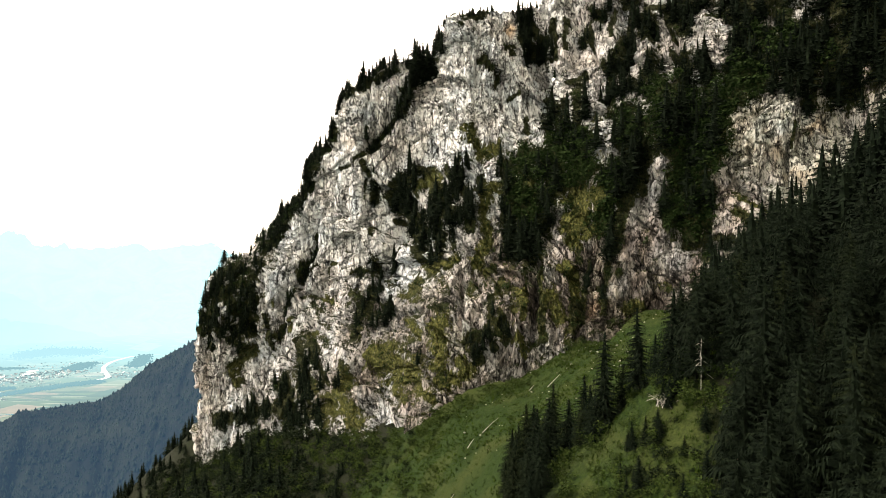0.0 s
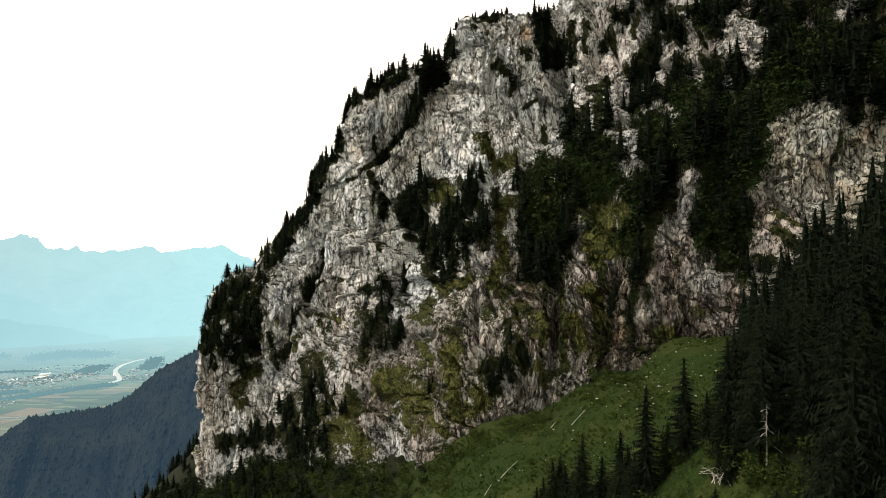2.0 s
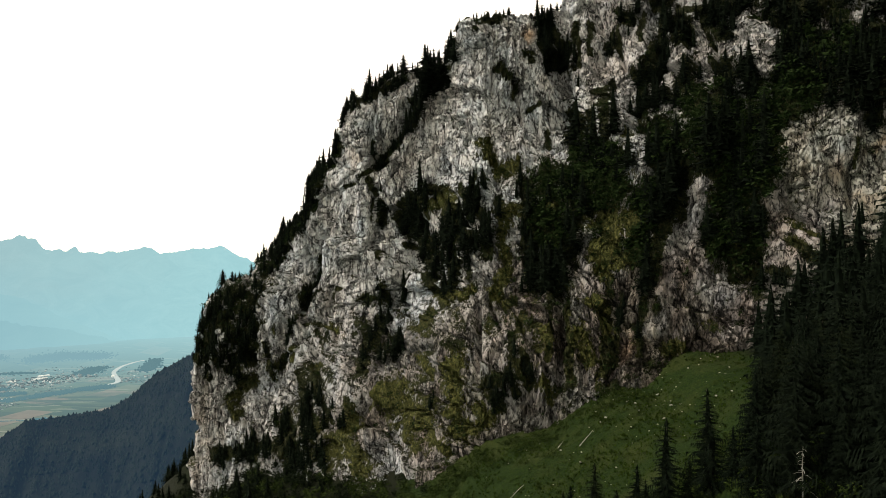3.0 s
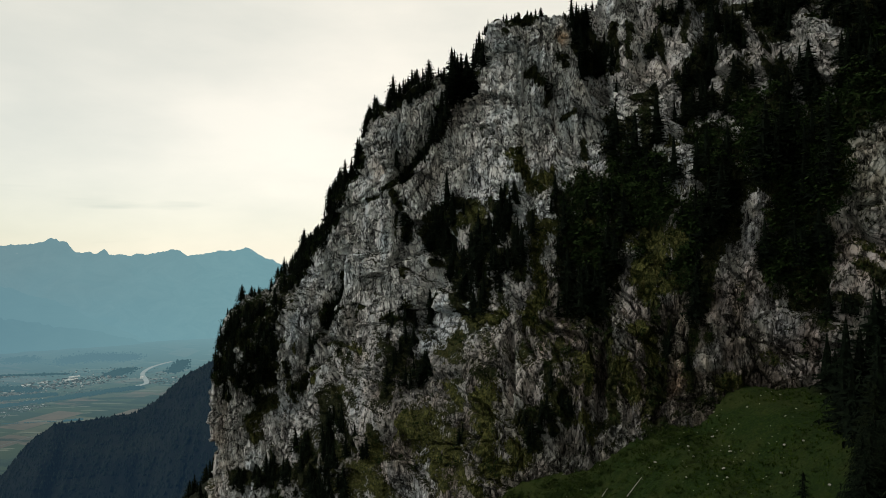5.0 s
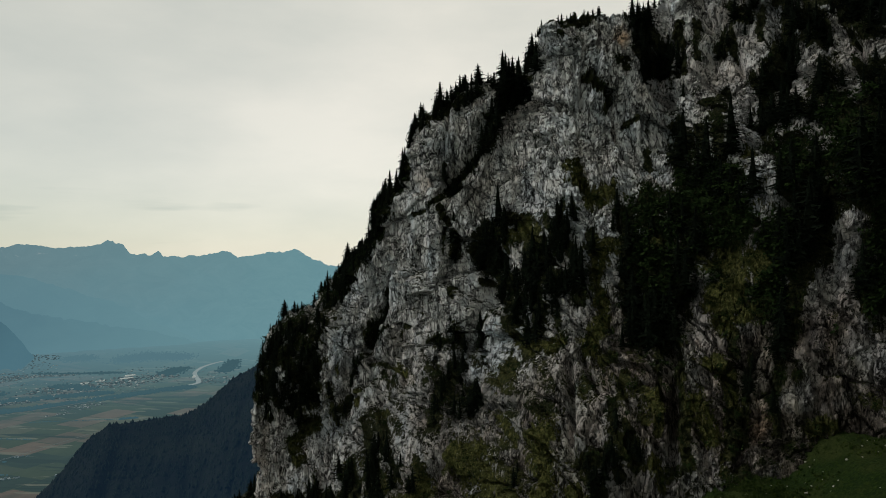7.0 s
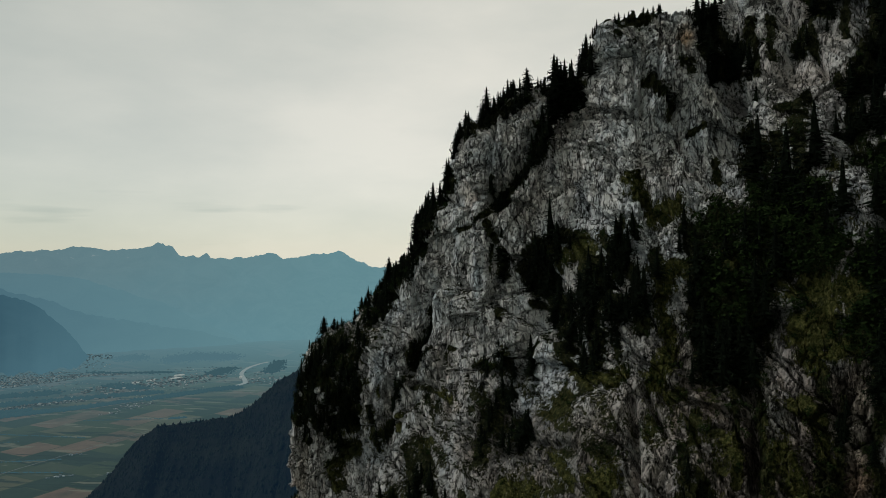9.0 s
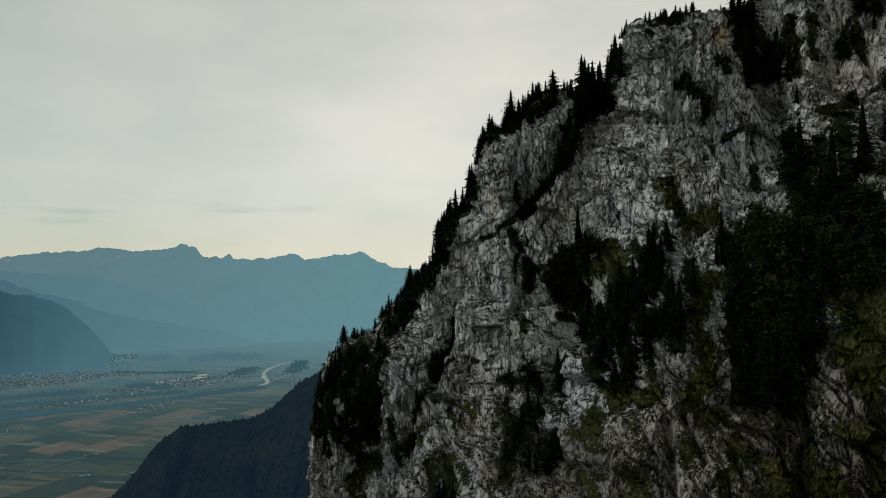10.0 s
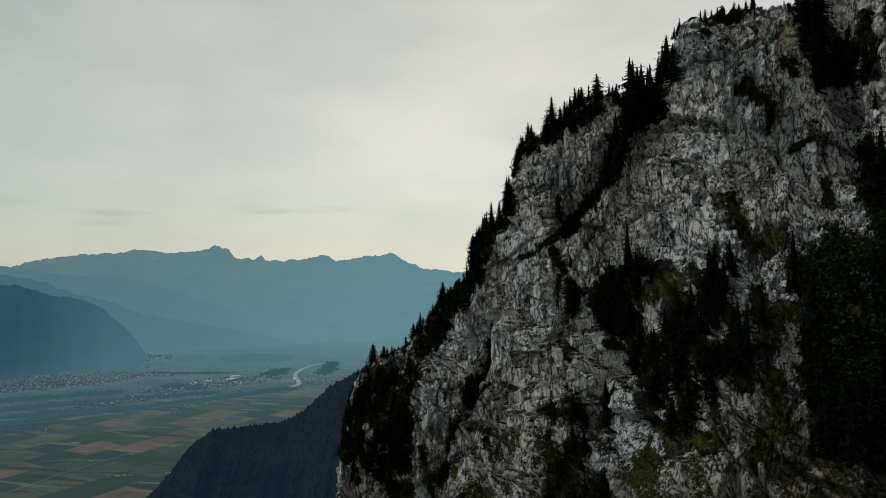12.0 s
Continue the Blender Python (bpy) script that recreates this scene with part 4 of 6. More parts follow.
def valley_material():
    n = Nodes("valley_fields")
    p = n.where((1, 1, 1), (0, 0, -1.30))
    cells = n.node("ShaderNodeTexBrick", Scale=0.0044)
    cells.offset, cells.squash = 0.37, 1.0
    cells.inputs["Mortar Size"].default_value = 0.012
    cells.inputs["Brick Width"].default_value = 0.62
    cells.inputs["Row Height"].default_value = 0.58
    cells.inputs["Color1"].default_value = (0.0, 0.0, 0.0, 1)
    cells.inputs["Color2"].default_value = (1.0, 1.0, 1.0, 1)
    cells.inputs["Mortar"].default_value = (0.35, 0.35, 0.35, 1)
    n.link(p, cells.inputs["Vector"])
    crop = n.ramp(cells.outputs["Color"], (0.0, (0.012, 0.021, 0.015)), (0.22, (0.032, 0.042, 0.020)), (0.38, (0.016, 0.026, 0.018)), (0.56, (0.070, 0.066, 0.038)), (0.68, (0.120, 0.076, 0.056)), (0.84, (0.036, 0.044, 0.026)), (0.93, (0.090, 0.062, 0.046)))
    crop_node = crop.node
    crop_node.color_ramp.interpolation = "CONSTANT"
    wide = n.noise(p, 0.0016, 4, 0.6)
    base = n.mix(n.ramp(wide, (0.56, 0.0), (0.64, 0.7)), crop, (0.018, 0.028, 0.020))
    base = n.mix(0.5, base, n.ramp(n.noise(p, 0.02, 4, 0.7), (0.3, 0.6), (0.7, 1.3)), "MULTIPLY")
    # hedges, tree belts and ploughed strips
    belt = n.noise(n.where((0.22, 1.5, 1.0), (0, 0, -1.08)), 0.0075, 6, 0.68, 0.3)
    base = n.mix(n.ramp(belt, (0.54, 0.0), (0.57, 0.9)), base, (0.006, 0.012, 0.010))
    strip = n.noise(n.where((0.35, 2.2, 1.0), (0, 0, -1.02)), 0.011, 3, 0.6)
    base = n.mix(n.ramp(strip, (0.60, 0.0), (0.63, 0.7)), base, (0.15, 0.14, 0.105))
    # haze painted over the fields as a glow that thickens with distance
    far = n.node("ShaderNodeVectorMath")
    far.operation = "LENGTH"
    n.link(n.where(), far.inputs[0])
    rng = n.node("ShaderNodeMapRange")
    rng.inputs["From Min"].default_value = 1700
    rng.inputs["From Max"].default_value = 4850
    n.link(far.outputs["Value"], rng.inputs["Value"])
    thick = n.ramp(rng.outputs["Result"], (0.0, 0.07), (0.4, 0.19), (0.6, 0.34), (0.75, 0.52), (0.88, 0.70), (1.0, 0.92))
    # the painted haze is brighter to the east
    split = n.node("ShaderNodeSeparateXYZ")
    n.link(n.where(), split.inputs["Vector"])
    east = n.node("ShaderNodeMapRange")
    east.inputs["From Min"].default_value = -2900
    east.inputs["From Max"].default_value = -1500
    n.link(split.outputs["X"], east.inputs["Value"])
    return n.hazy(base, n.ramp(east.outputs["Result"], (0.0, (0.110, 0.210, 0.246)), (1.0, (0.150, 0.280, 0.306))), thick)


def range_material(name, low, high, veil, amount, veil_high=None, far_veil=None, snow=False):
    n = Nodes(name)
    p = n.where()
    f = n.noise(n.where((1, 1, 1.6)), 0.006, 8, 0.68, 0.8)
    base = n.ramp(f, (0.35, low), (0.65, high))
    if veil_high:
        # the painted haze changes colour towards the valley floor
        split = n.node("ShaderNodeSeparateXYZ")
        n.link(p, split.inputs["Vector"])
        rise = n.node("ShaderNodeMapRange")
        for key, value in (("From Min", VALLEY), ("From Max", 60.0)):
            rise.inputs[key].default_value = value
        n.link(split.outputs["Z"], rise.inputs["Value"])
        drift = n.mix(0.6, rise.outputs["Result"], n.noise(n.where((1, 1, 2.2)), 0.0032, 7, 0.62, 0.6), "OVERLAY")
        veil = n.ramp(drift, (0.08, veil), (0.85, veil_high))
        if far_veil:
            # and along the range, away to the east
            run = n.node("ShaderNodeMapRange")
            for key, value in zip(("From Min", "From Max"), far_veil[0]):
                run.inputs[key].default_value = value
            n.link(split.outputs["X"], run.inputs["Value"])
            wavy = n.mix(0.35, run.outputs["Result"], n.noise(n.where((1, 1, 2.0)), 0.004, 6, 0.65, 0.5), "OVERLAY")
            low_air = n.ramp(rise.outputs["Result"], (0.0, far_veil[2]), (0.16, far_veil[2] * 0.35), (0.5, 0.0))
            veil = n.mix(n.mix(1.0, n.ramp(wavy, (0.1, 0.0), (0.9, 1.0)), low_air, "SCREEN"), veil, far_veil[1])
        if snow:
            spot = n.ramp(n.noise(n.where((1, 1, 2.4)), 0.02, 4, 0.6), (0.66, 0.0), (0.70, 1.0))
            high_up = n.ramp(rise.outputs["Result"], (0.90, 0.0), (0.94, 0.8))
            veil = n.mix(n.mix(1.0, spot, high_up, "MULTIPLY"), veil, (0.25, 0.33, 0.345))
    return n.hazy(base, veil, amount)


def valley_rise(x, y):
    """The plain climbs a little towards the far ranges."""
    return 78.0 * ease(np.hypot(x, y), 4330, 4900)


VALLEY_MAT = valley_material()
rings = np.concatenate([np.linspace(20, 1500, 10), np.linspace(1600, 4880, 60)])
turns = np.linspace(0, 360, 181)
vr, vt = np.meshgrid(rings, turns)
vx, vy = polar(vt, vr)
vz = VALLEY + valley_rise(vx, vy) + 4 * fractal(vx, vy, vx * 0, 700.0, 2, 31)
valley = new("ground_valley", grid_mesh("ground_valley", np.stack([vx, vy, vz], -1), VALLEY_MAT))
tagged(valley, "hazy valley floor of green and brown fields far below", "valley", kind="structure")


def ridge(name, label, material, reach, depth, line, rough, seed, step=0.12, turns=None):
    """A range on the horizon: line holds its crest as (degrees left of the first view, height)."""
    line = np.array(line, dtype=float)
    t = np.arange(line[0, 0], line[-1, 0], step)
    top = np.interp(t, line[:, 0], line[:, 1])
    s = np.linspace(0, 1, 20)
    tt, ss = np.meshgrid(t, s)
    crest = np.broadcast_to(top, tt.shape)
    jag = rough * fractal(tt * 40, tt * 0 + 3, tt * 0, 30.0, 6, seed, 0.62)
    jag = jag + 0.55 * rough * fractal(tt * 40, tt * 0 + 8, tt * 0, 7.0, 4, seed + 3, 0.6)
    height = (VALLEY - 30) + (crest + jag - VALLEY + 30) * ss ** 1.25
    rr = reach - depth * (1 - ss) + depth * 0.10 * fractal(tt * 30, ss * 6, ss * 0, 30.0, 4, seed + 9, 0.6, True) * (1 - ss * 0.7)
    height += 0.04 * 500 * fractal(tt * 30, ss * 5, ss * 0 + 2, 22.0, 4, seed + 4, 0.6, True) * np.sin(ss * np.pi)
    rr = rr - 0.7 * depth * (1 - ss) * ease(fractal(tt * 30, ss * 0 + 5, ss * 0, 26.0, 4, seed + 31, 0.6), -0.5, 0.6)
    x, y = polar(tt, rr)
    ob = new(name, grid_mesh(name, np.stack([x, y, height], -1), material))
    return tagged(ob, label, "mountain range", kind="structure")


# The ranges' blue is mostly painted haze, mixed in as glow.
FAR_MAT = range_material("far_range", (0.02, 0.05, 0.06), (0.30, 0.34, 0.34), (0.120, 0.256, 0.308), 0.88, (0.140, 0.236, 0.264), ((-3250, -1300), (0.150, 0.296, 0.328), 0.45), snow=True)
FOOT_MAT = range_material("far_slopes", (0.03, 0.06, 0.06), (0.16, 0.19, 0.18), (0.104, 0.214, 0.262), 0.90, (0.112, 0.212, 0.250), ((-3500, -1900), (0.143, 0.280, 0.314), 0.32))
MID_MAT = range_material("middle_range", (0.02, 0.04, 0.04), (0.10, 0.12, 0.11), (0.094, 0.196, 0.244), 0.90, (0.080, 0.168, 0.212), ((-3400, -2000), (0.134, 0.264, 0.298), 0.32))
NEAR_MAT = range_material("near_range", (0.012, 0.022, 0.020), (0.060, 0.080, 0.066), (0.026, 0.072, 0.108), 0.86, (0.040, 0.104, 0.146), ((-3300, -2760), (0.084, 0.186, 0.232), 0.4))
SKYLINE = [(-10, 40), (2, -40), (8, -100), (13.4, -87), (15.6, -62), (16.3, -36), (16.7, -30), (17.3, 4), (17.8, 34), (18.2, 46), (18.6, 33), (19.2, 25), (20.0, 28), (20.7, 12), (22.5, -2), (23.0, 34), (23.5, 45), (24.0, 30), (24.9, 6), (26.0, 18), (26.3, 4), (27.8, 2), (28.06, 40), (28.3, 30),
           (28.6, 10), (29.5, 16), (30.1, 31), (30.5, 76), (31.4, 103), (32.4, 80), (33.4, 65), (34.8, 56), (35.6, 72), (37.0, 83), (39.9, 58), (42.7, 45), (44.0, 13), (44.8, -9), (46.2, 4), (60, 60), (80, 40), (100, 0)]
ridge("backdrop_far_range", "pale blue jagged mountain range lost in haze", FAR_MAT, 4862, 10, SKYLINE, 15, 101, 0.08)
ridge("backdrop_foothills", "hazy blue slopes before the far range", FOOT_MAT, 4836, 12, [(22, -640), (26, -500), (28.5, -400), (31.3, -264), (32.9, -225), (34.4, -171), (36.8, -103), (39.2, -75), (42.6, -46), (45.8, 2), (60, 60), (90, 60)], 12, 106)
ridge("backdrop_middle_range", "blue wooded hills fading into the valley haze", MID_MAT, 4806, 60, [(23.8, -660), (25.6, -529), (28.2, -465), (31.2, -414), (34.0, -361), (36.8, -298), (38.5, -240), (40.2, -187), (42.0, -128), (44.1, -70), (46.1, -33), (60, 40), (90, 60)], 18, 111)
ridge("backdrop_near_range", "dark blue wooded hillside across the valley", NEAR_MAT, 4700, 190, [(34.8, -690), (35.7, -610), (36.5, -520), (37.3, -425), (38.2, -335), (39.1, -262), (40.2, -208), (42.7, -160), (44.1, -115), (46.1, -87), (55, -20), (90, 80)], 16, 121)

# The wooded spur that runs out below the cliff.
SPUR = [(-4, 40), (8, -40), (13, -110), (18.0, -187), (20.2, -222), (22.5, -256), (24.2, -300), (25.7, -327), (28.2, -331), (31.0, -336), (32.2, -360), (34.0, -422), (36.6, -502), (40, -580), (44, -640)]
# A blue haze glow is painted into the spur's floor.
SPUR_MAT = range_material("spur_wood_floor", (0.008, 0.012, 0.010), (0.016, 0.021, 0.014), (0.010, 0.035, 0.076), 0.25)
spur_line = np.array(SPUR, dtype=float)


def spur_place(turn, s):
    """s: 1 at the crest, down to 0 at the near foot, up to 1.3 behind it."""
    top = np.interp(turn, spur_line[:, 0], spur_line[:, 1])
    reach = 1700 - 780 * (1 - s)
    height = top - (1 - s) * np.abs(1 - s) * 120 - np.abs(1 - s) * np.where(s < 1, 330, 700)
    height = height + 38 * fractal(turn * 9 + s * 55, s * 18, s * 0, 20.0, 4, 141, 0.55, True) * np.clip(np.abs(1 - s) * 5, 0.12, 1)
    x, y = polar(turn, reach)
    return x, y, height


spt, sps = np.meshgrid(np.arange(-4, 44, 0.2), np.linspace(0, 1.3, 110))
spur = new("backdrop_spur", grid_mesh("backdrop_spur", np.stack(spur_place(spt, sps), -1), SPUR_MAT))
tagged(spur, "dark blue forested mountain spur below the cliff", "mountain spur", kind="structure")


# ---- trees ----
def part(name, me, parent, label=""):
    ob = new(name, me)
    ob.parent = parent
    if label:
        tagged(ob, label)
    return ob


def spruce_crown(rng, h, width, whorls, arms, fine, bare=0.10):
    """Drooping whorls of feathery arms: arrays of places and triangles."""
    verts, faces = [], []

    def tri(a, b, c):
        k = len(verts)
        verts.extend((a, b, c))
        faces.append((k, k + 1, k + 2))

    for w in range(whorls):
        t = bare + (1 - bare) * (w + rng.uniform(-0.3, 0.3)) / whorls
        t = min(max(t, bare), 0.985)
        z = h * t
        reach = width * (1 - t) ** 0.68 * (0.55 + 0.45 * min(1, (t - bare) / 0.18 + 0.35))
        first = rng.uniform(0, 6.28)
        count = max(3, int(arms * (0.65 + 0.5 * (1 - t))))
        for k in range(count):
            a = first + 6.283 * k / count + rng.uniform(-0.4, 0.4)
            length = reach * rng.uniform(0.5, 1.25) + 0.02 * h
            out = Vector((math.cos(a), math.sin(a), 0))
            side = Vector((-out.y, out.x, 0))
            droop = length * rng.uniform(0.25, 0.6)
            zz = z + rng.uniform(-0.7, 0.5) * h / whorls * (1 - t)
            line = [Vector((0, 0, zz)) + out * length * q - Vector((0, 0, droop * (q ** 1.3) - 0.16 * length * q ** 3)) for q in (0.02, 0.4, 0.75, 1.0)]
            slim = 0.5 if fine > 4 else 1.0
            wide = length * rng.uniform(0.12, 0.20) * slim
            hang = Vector((0, 0, -length * 0.14))
            tri(line[0], line[1] + side * wide + hang, line[2])
            tri(line[0], line[2], line[1] - side * wide + hang)
            tri(line[1] + side * wide * 0.7 + hang, line[3], line[1] - side * wide * 0.7 + hang)
            for q in range(fine):
                f = (q + 0.6 + rng.uniform(-0.2, 0.2)) / fine
                base = line[1].lerp(line[3], f) if f > 0.3 else line[0].lerp(line[1], f + 0.5)
                for sgn in (-1, 1):
                    tip = base + side * sgn * length * rng.uniform(0.22, 0.42) * (1.1 - 0.6 * f) + out * length * 0.16 + Vector((0, 0, -length * rng.uniform(0.1, 0.34)))
                    mid = base + out * length * rng.uniform(0.1, 0.2) * slim + Vector((0, 0, -length * 0.03))
                    tri(base, tip, mid)
    # the dense dark inside of the crown
    rings, sides = 7, 6
    ring = []
    for j in range(rings):
        t = bare + (0.93 - bare) * j / (rings - 1)
        reach = width * (1 - t) ** 0.9 * 0.36 * min(1, 0.45 + j * 0.4) + 0.004 * h
        ring.append([Vector((math.cos(6.283 * k / sides) * reach * rng.uniform(0.6, 1.25), math.sin(6.283 * k / sides) * reach * rng.uniform(0.6, 1.25), h * t + rng.uniform(-0.05, 0.03) * h)) for k in range(sides)])
    for j in range(rings - 1):
        for k in range(sides):
            m = (k + 1) % sides
            tri(ring[j][k], ring[j][m], ring[j + 1][k])
            tri(ring[j][m], ring[j + 1][m], ring[j + 1][k])
    tip = Vector((0, 0, h))
    for a in (0.2, 2.3, 4.4):
        tri(tip, Vector((math.cos(a) * 0.02 * h, math.sin(a) * 0.02 * h, 0.93 * h)), Vector((math.cos(a + 2) * 0.02 * h, math.sin(a + 2) * 0.02 * h, 0.93 * h)))
    return np.array([tuple(v) for v in verts]), np.array(faces, dtype=np.int32)


def taper(path, radii, sides=7):
    """A tapered tube along a path."""
    verts, faces = [], []
    for p, r in zip(path, radii):
        for k in range(sides):
            a = 6.283 * k / sides
            verts.append((p[0] + r * math.cos(a), p[1] + r * math.sin(a), p[2]))
    for j in range(len(path) - 1):
        for k in range(sides):
            m = (k + 1) % sides
            faces.append((j * sides + k, j * sides + m, (j + 1) * sides + m, (j + 1) * sides + k))
    faces.append(tuple(range(sides)))
    faces.append(tuple((len(path) - 1) * sides + k for k in range(sides)))
    return verts, faces


SPRUCE_LABEL = "dark green spruce tree with drooping feathery branches"


def spruce(seed, width, whorls, arms, fine):
    """A spruce one metre high, to be scaled when it is set."""
    r = random.Random(seed)
    root = new("spruce_tree")
    tv, tf = taper([(0, 0, -0.12), (0, 0, 0.05), (0.004, 0.003, 0.5), (0, 0, 0.97)], [0.022, 0.016, 0.009, 0.002])
    part("trunk", soup_mesh("trunk", tv, tf, BARK, True), root, "brown scaly trunk")
    cv, cf = spruce_crown(r, 1.0, width, whorls, arms, fine)
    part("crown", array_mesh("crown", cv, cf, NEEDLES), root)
    return tagged(root, SPRUCE_LABEL, "tree", "spruces on the mountain")


near_spruces = [spruce(41 + k, w, 26, 9, 5) for k, w in enumerate((0.22, 0.27, 0.20, 0.29))]
wall_spruces = [spruce(61 + k, w, 24, 8, 2) for k, w in enumerate((0.29, 0.35, 0.26, 0.38))]
used, spruce_count, crowded = set(), [0], []
rng = random.Random(7)


def set_spruce(place, height, lean=2.0, near=False):
    if spruce_count[0] >= 298:
        crowded.append((place[0], place[1], place[2], height))
        return None
    spruce_count[0] += 1
    k = rng.randrange(4)
    ob = (near_spruces if near else wall_spruces)[k]
    grown = ob.scale[0] if (near, k) in used else 1.0
    size = height / grown
    m = pose(place[0], place[1], place[2], rng.uniform(-lean, lean), rng.uniform(-lean, lean), rng.uniform(0, 360)) @ Matrix.Diagonal((size, size, size, 1))
    if (near, k) not in used:
        used.add((near, k))
        ob.matrix_basis = m
        return ob
    return copy_thing(ob, m)


def ground_at(x, y):
    return float(slope_height(np.array([x]), np.array([y]))[0])


def woods(name, label, items, seed, variants=4, mat=NEEDLES, make=None, rich=False):
    """Many trees joined: items are (x, y, z, height)."""
    r = random.Random(seed)
    kinds = [make(r) for _ in range(variants)] if make else [spruce_crown(r, 1.0, r.uniform(0.22, 0.31) if rich else r.uniform(0.27, 0.38), 24 if rich else 13, 8 if rich else 6, 5 if rich else 1, 0.05) for _ in range(variants)]
    vs, fs, base = [], [], 0
    for x, y, z, h in items:
        v, f = kinds[r.randrange(variants)]
        a = r.uniform(0, 6.283)
        ca, sa = math.cos(a), math.sin(a)
        fat = h * r.uniform(0.85, 1.2)
        p = np.stack([(v[:, 0] * ca - v[:, 1] * sa) * fat + x, (v[:, 0] * sa + v[:, 1] * ca) * fat + y, v[:, 2] * h + z], 1)
        vs.append(p)
        fs.append(f + base)
        base += len(v)
    ob = new(name, array_mesh(name, np.concatenate(vs), np.concatenate(fs), mat))
    return tagged(ob, label, "woods", kind="stuff")


SNAG = (41.3, 113.5)


def glade(x, y, h):
    """Only low growth stands on the open slope below the dead spruce."""
    down = 0.934 * (SNAG[1] - y) + 0.356 * (SNAG[0] - x)
    aside = 0.934 * (x - SNAG[0]) - 0.356 * (y - SNAG[1])
    return min(h, 2.0 + 0.05 * down) if -2 < down < 34 and abs(aside) < 4.2 else h


# on the meadow, under the wall
for x, y, h in ((30, 132, 19), (33, 131, 9), (36, 130, 16), (38.6, 120, 11.5), (37.8, 126, 9), (41, 127, 14), (44, 131, 13), (24.5, 157, 15.5), (18, 152, 15), (26, 146, 11), (27, 138, 10), (15, 155, 11), (20.5, 153, 12.5), (22, 148, 14), (28, 131, 8), (17, 160, 10), (21, 162, 12), (32.5, 114, 5.3), (34.2, 113, 4.8), (31, 116, 5.3), (46, 136, 12), (50, 142, 12)):
    set_spruce((x, y, ground_at(x, y) - 0.4), h, near=True)
for k in range(10):
    x, y = rng.uniform(12, 27), rng.uniform(146, 162)
    set_spruce((x, y, ground_at(x, y) - 0.4), rng.uniform(7, 13), near=True)
for k in range(12):
    x, y = rng.uniform(12, 29), rng.uniform(120, 142)
    set_spruce((x, y, ground_at(x, y) - 0.4), rng.uniform(7, 14), near=True)
for k in range(16):
    x, y = rng.uniform(28, 40), rng.uniform(98, 118)
    set_spruce((x, y, ground_at(x, y) - 0.3), rng.uniform(2, 6), near=True)
for k in range(120):
    y = rng.uniform(62, 158)
    x = 2 + 0.352 * (y - 4) + 30 * rng.random() ** 1.7
    set_spruce((x, y, ground_at(x, y) - 0.4), glade(x, y, rng.uniform(7, 16) + (5 if y < 95 else 0)), near=True)

for k in range(40):
    y = rng.uniform(122, 168)
    x = 1.5 + 0.362 * (y - 4) + 15 * rng.random()
    set_spruce((x, y, ground_at(x, y) - 0.4), rng.uniform(11, 18), near=True)

# along the rim, first the tall ones on the western shoulder
for x, h in ((-121, 12), (-119, 8), (-115, 6), (-108, 8), (-104, 9), (-92, 7), (-83, 7)):
    p = on_rim(x)
    set_spruce((p[0], p[1] - 1.0, p[2] - 1.0), h)
for k in range(70):
    x = -128 + 128 * (k + rng.uniform(0, 0.9)) / 70
    p = on_rim(x)
    set_spruce((p[0], p[1] + rng.uniform(0, 3), p[2] - (2.6 if -75 < x < -52 else 1.5)), rng.uniform(3.5, 8.5) * (0.5 if x < -95 else 0.85 if x < -52 else 1.15))
for k in range(34):
    set_spruce((rng.uniform(-15, -2), rng.uniform(322, 336), rng.uniform(74, 81)), rng.uniform(10, 17))
for k in range(20):
    p = on_rim(rng.uniform(2, 52))
    set_spruce((p[0], p[1] + rng.uniform(0, 4), p[2] - 0.8), rng.uniform(2.5, 6))
for k in range(420):
    p = on_rim(rng.uniform(-130, 52))
    if p[0] < -1 or rng.random() < 0.4:
        crowded.append((p[0] - rng.uniform(0, 3 if p[0] > -52 else 0.3), p[1] + rng.uniform(-2.0, 6), p[2] - rng.uniform(1.5, 4.0) - (1.5 if p[0] < -52 else 0), (3.0 + 6.8 * rng.random() ** 1.4) * (0.5 if p[0] > -1 else 0.5 if p[0] < -95 else 0.7 if p[0] < -52 else 1.0)))

for k in range(46):
    p = on_rim(rng.uniform(-74, -53))
    crowded.append((p[0], p[1] - rng.uniform(0, 3), p[2] - rng.uniform(2.5, 5.5), rng.uniform(3.0, 5.5)))

for k in range(150):
    p = on_rim(rng.uniform(-102, -48))
    crowded.append((p[0] - rng.uniform(0, 1.5), p[1] + rng.uniform(-1.5, 2), p[2] - rng.uniform(0.8, 2.6), 2.4 + 4.4 * rng.random() ** 1.5))
for k in range(30):
    p = on_rim(rng.uniform(-130, -112))
    crowded.append((p[0], p[1] - rng.uniform(0, 4), p[2] - rng.uniform(1.5, 6), rng.uniform(3.0, 6.0)))

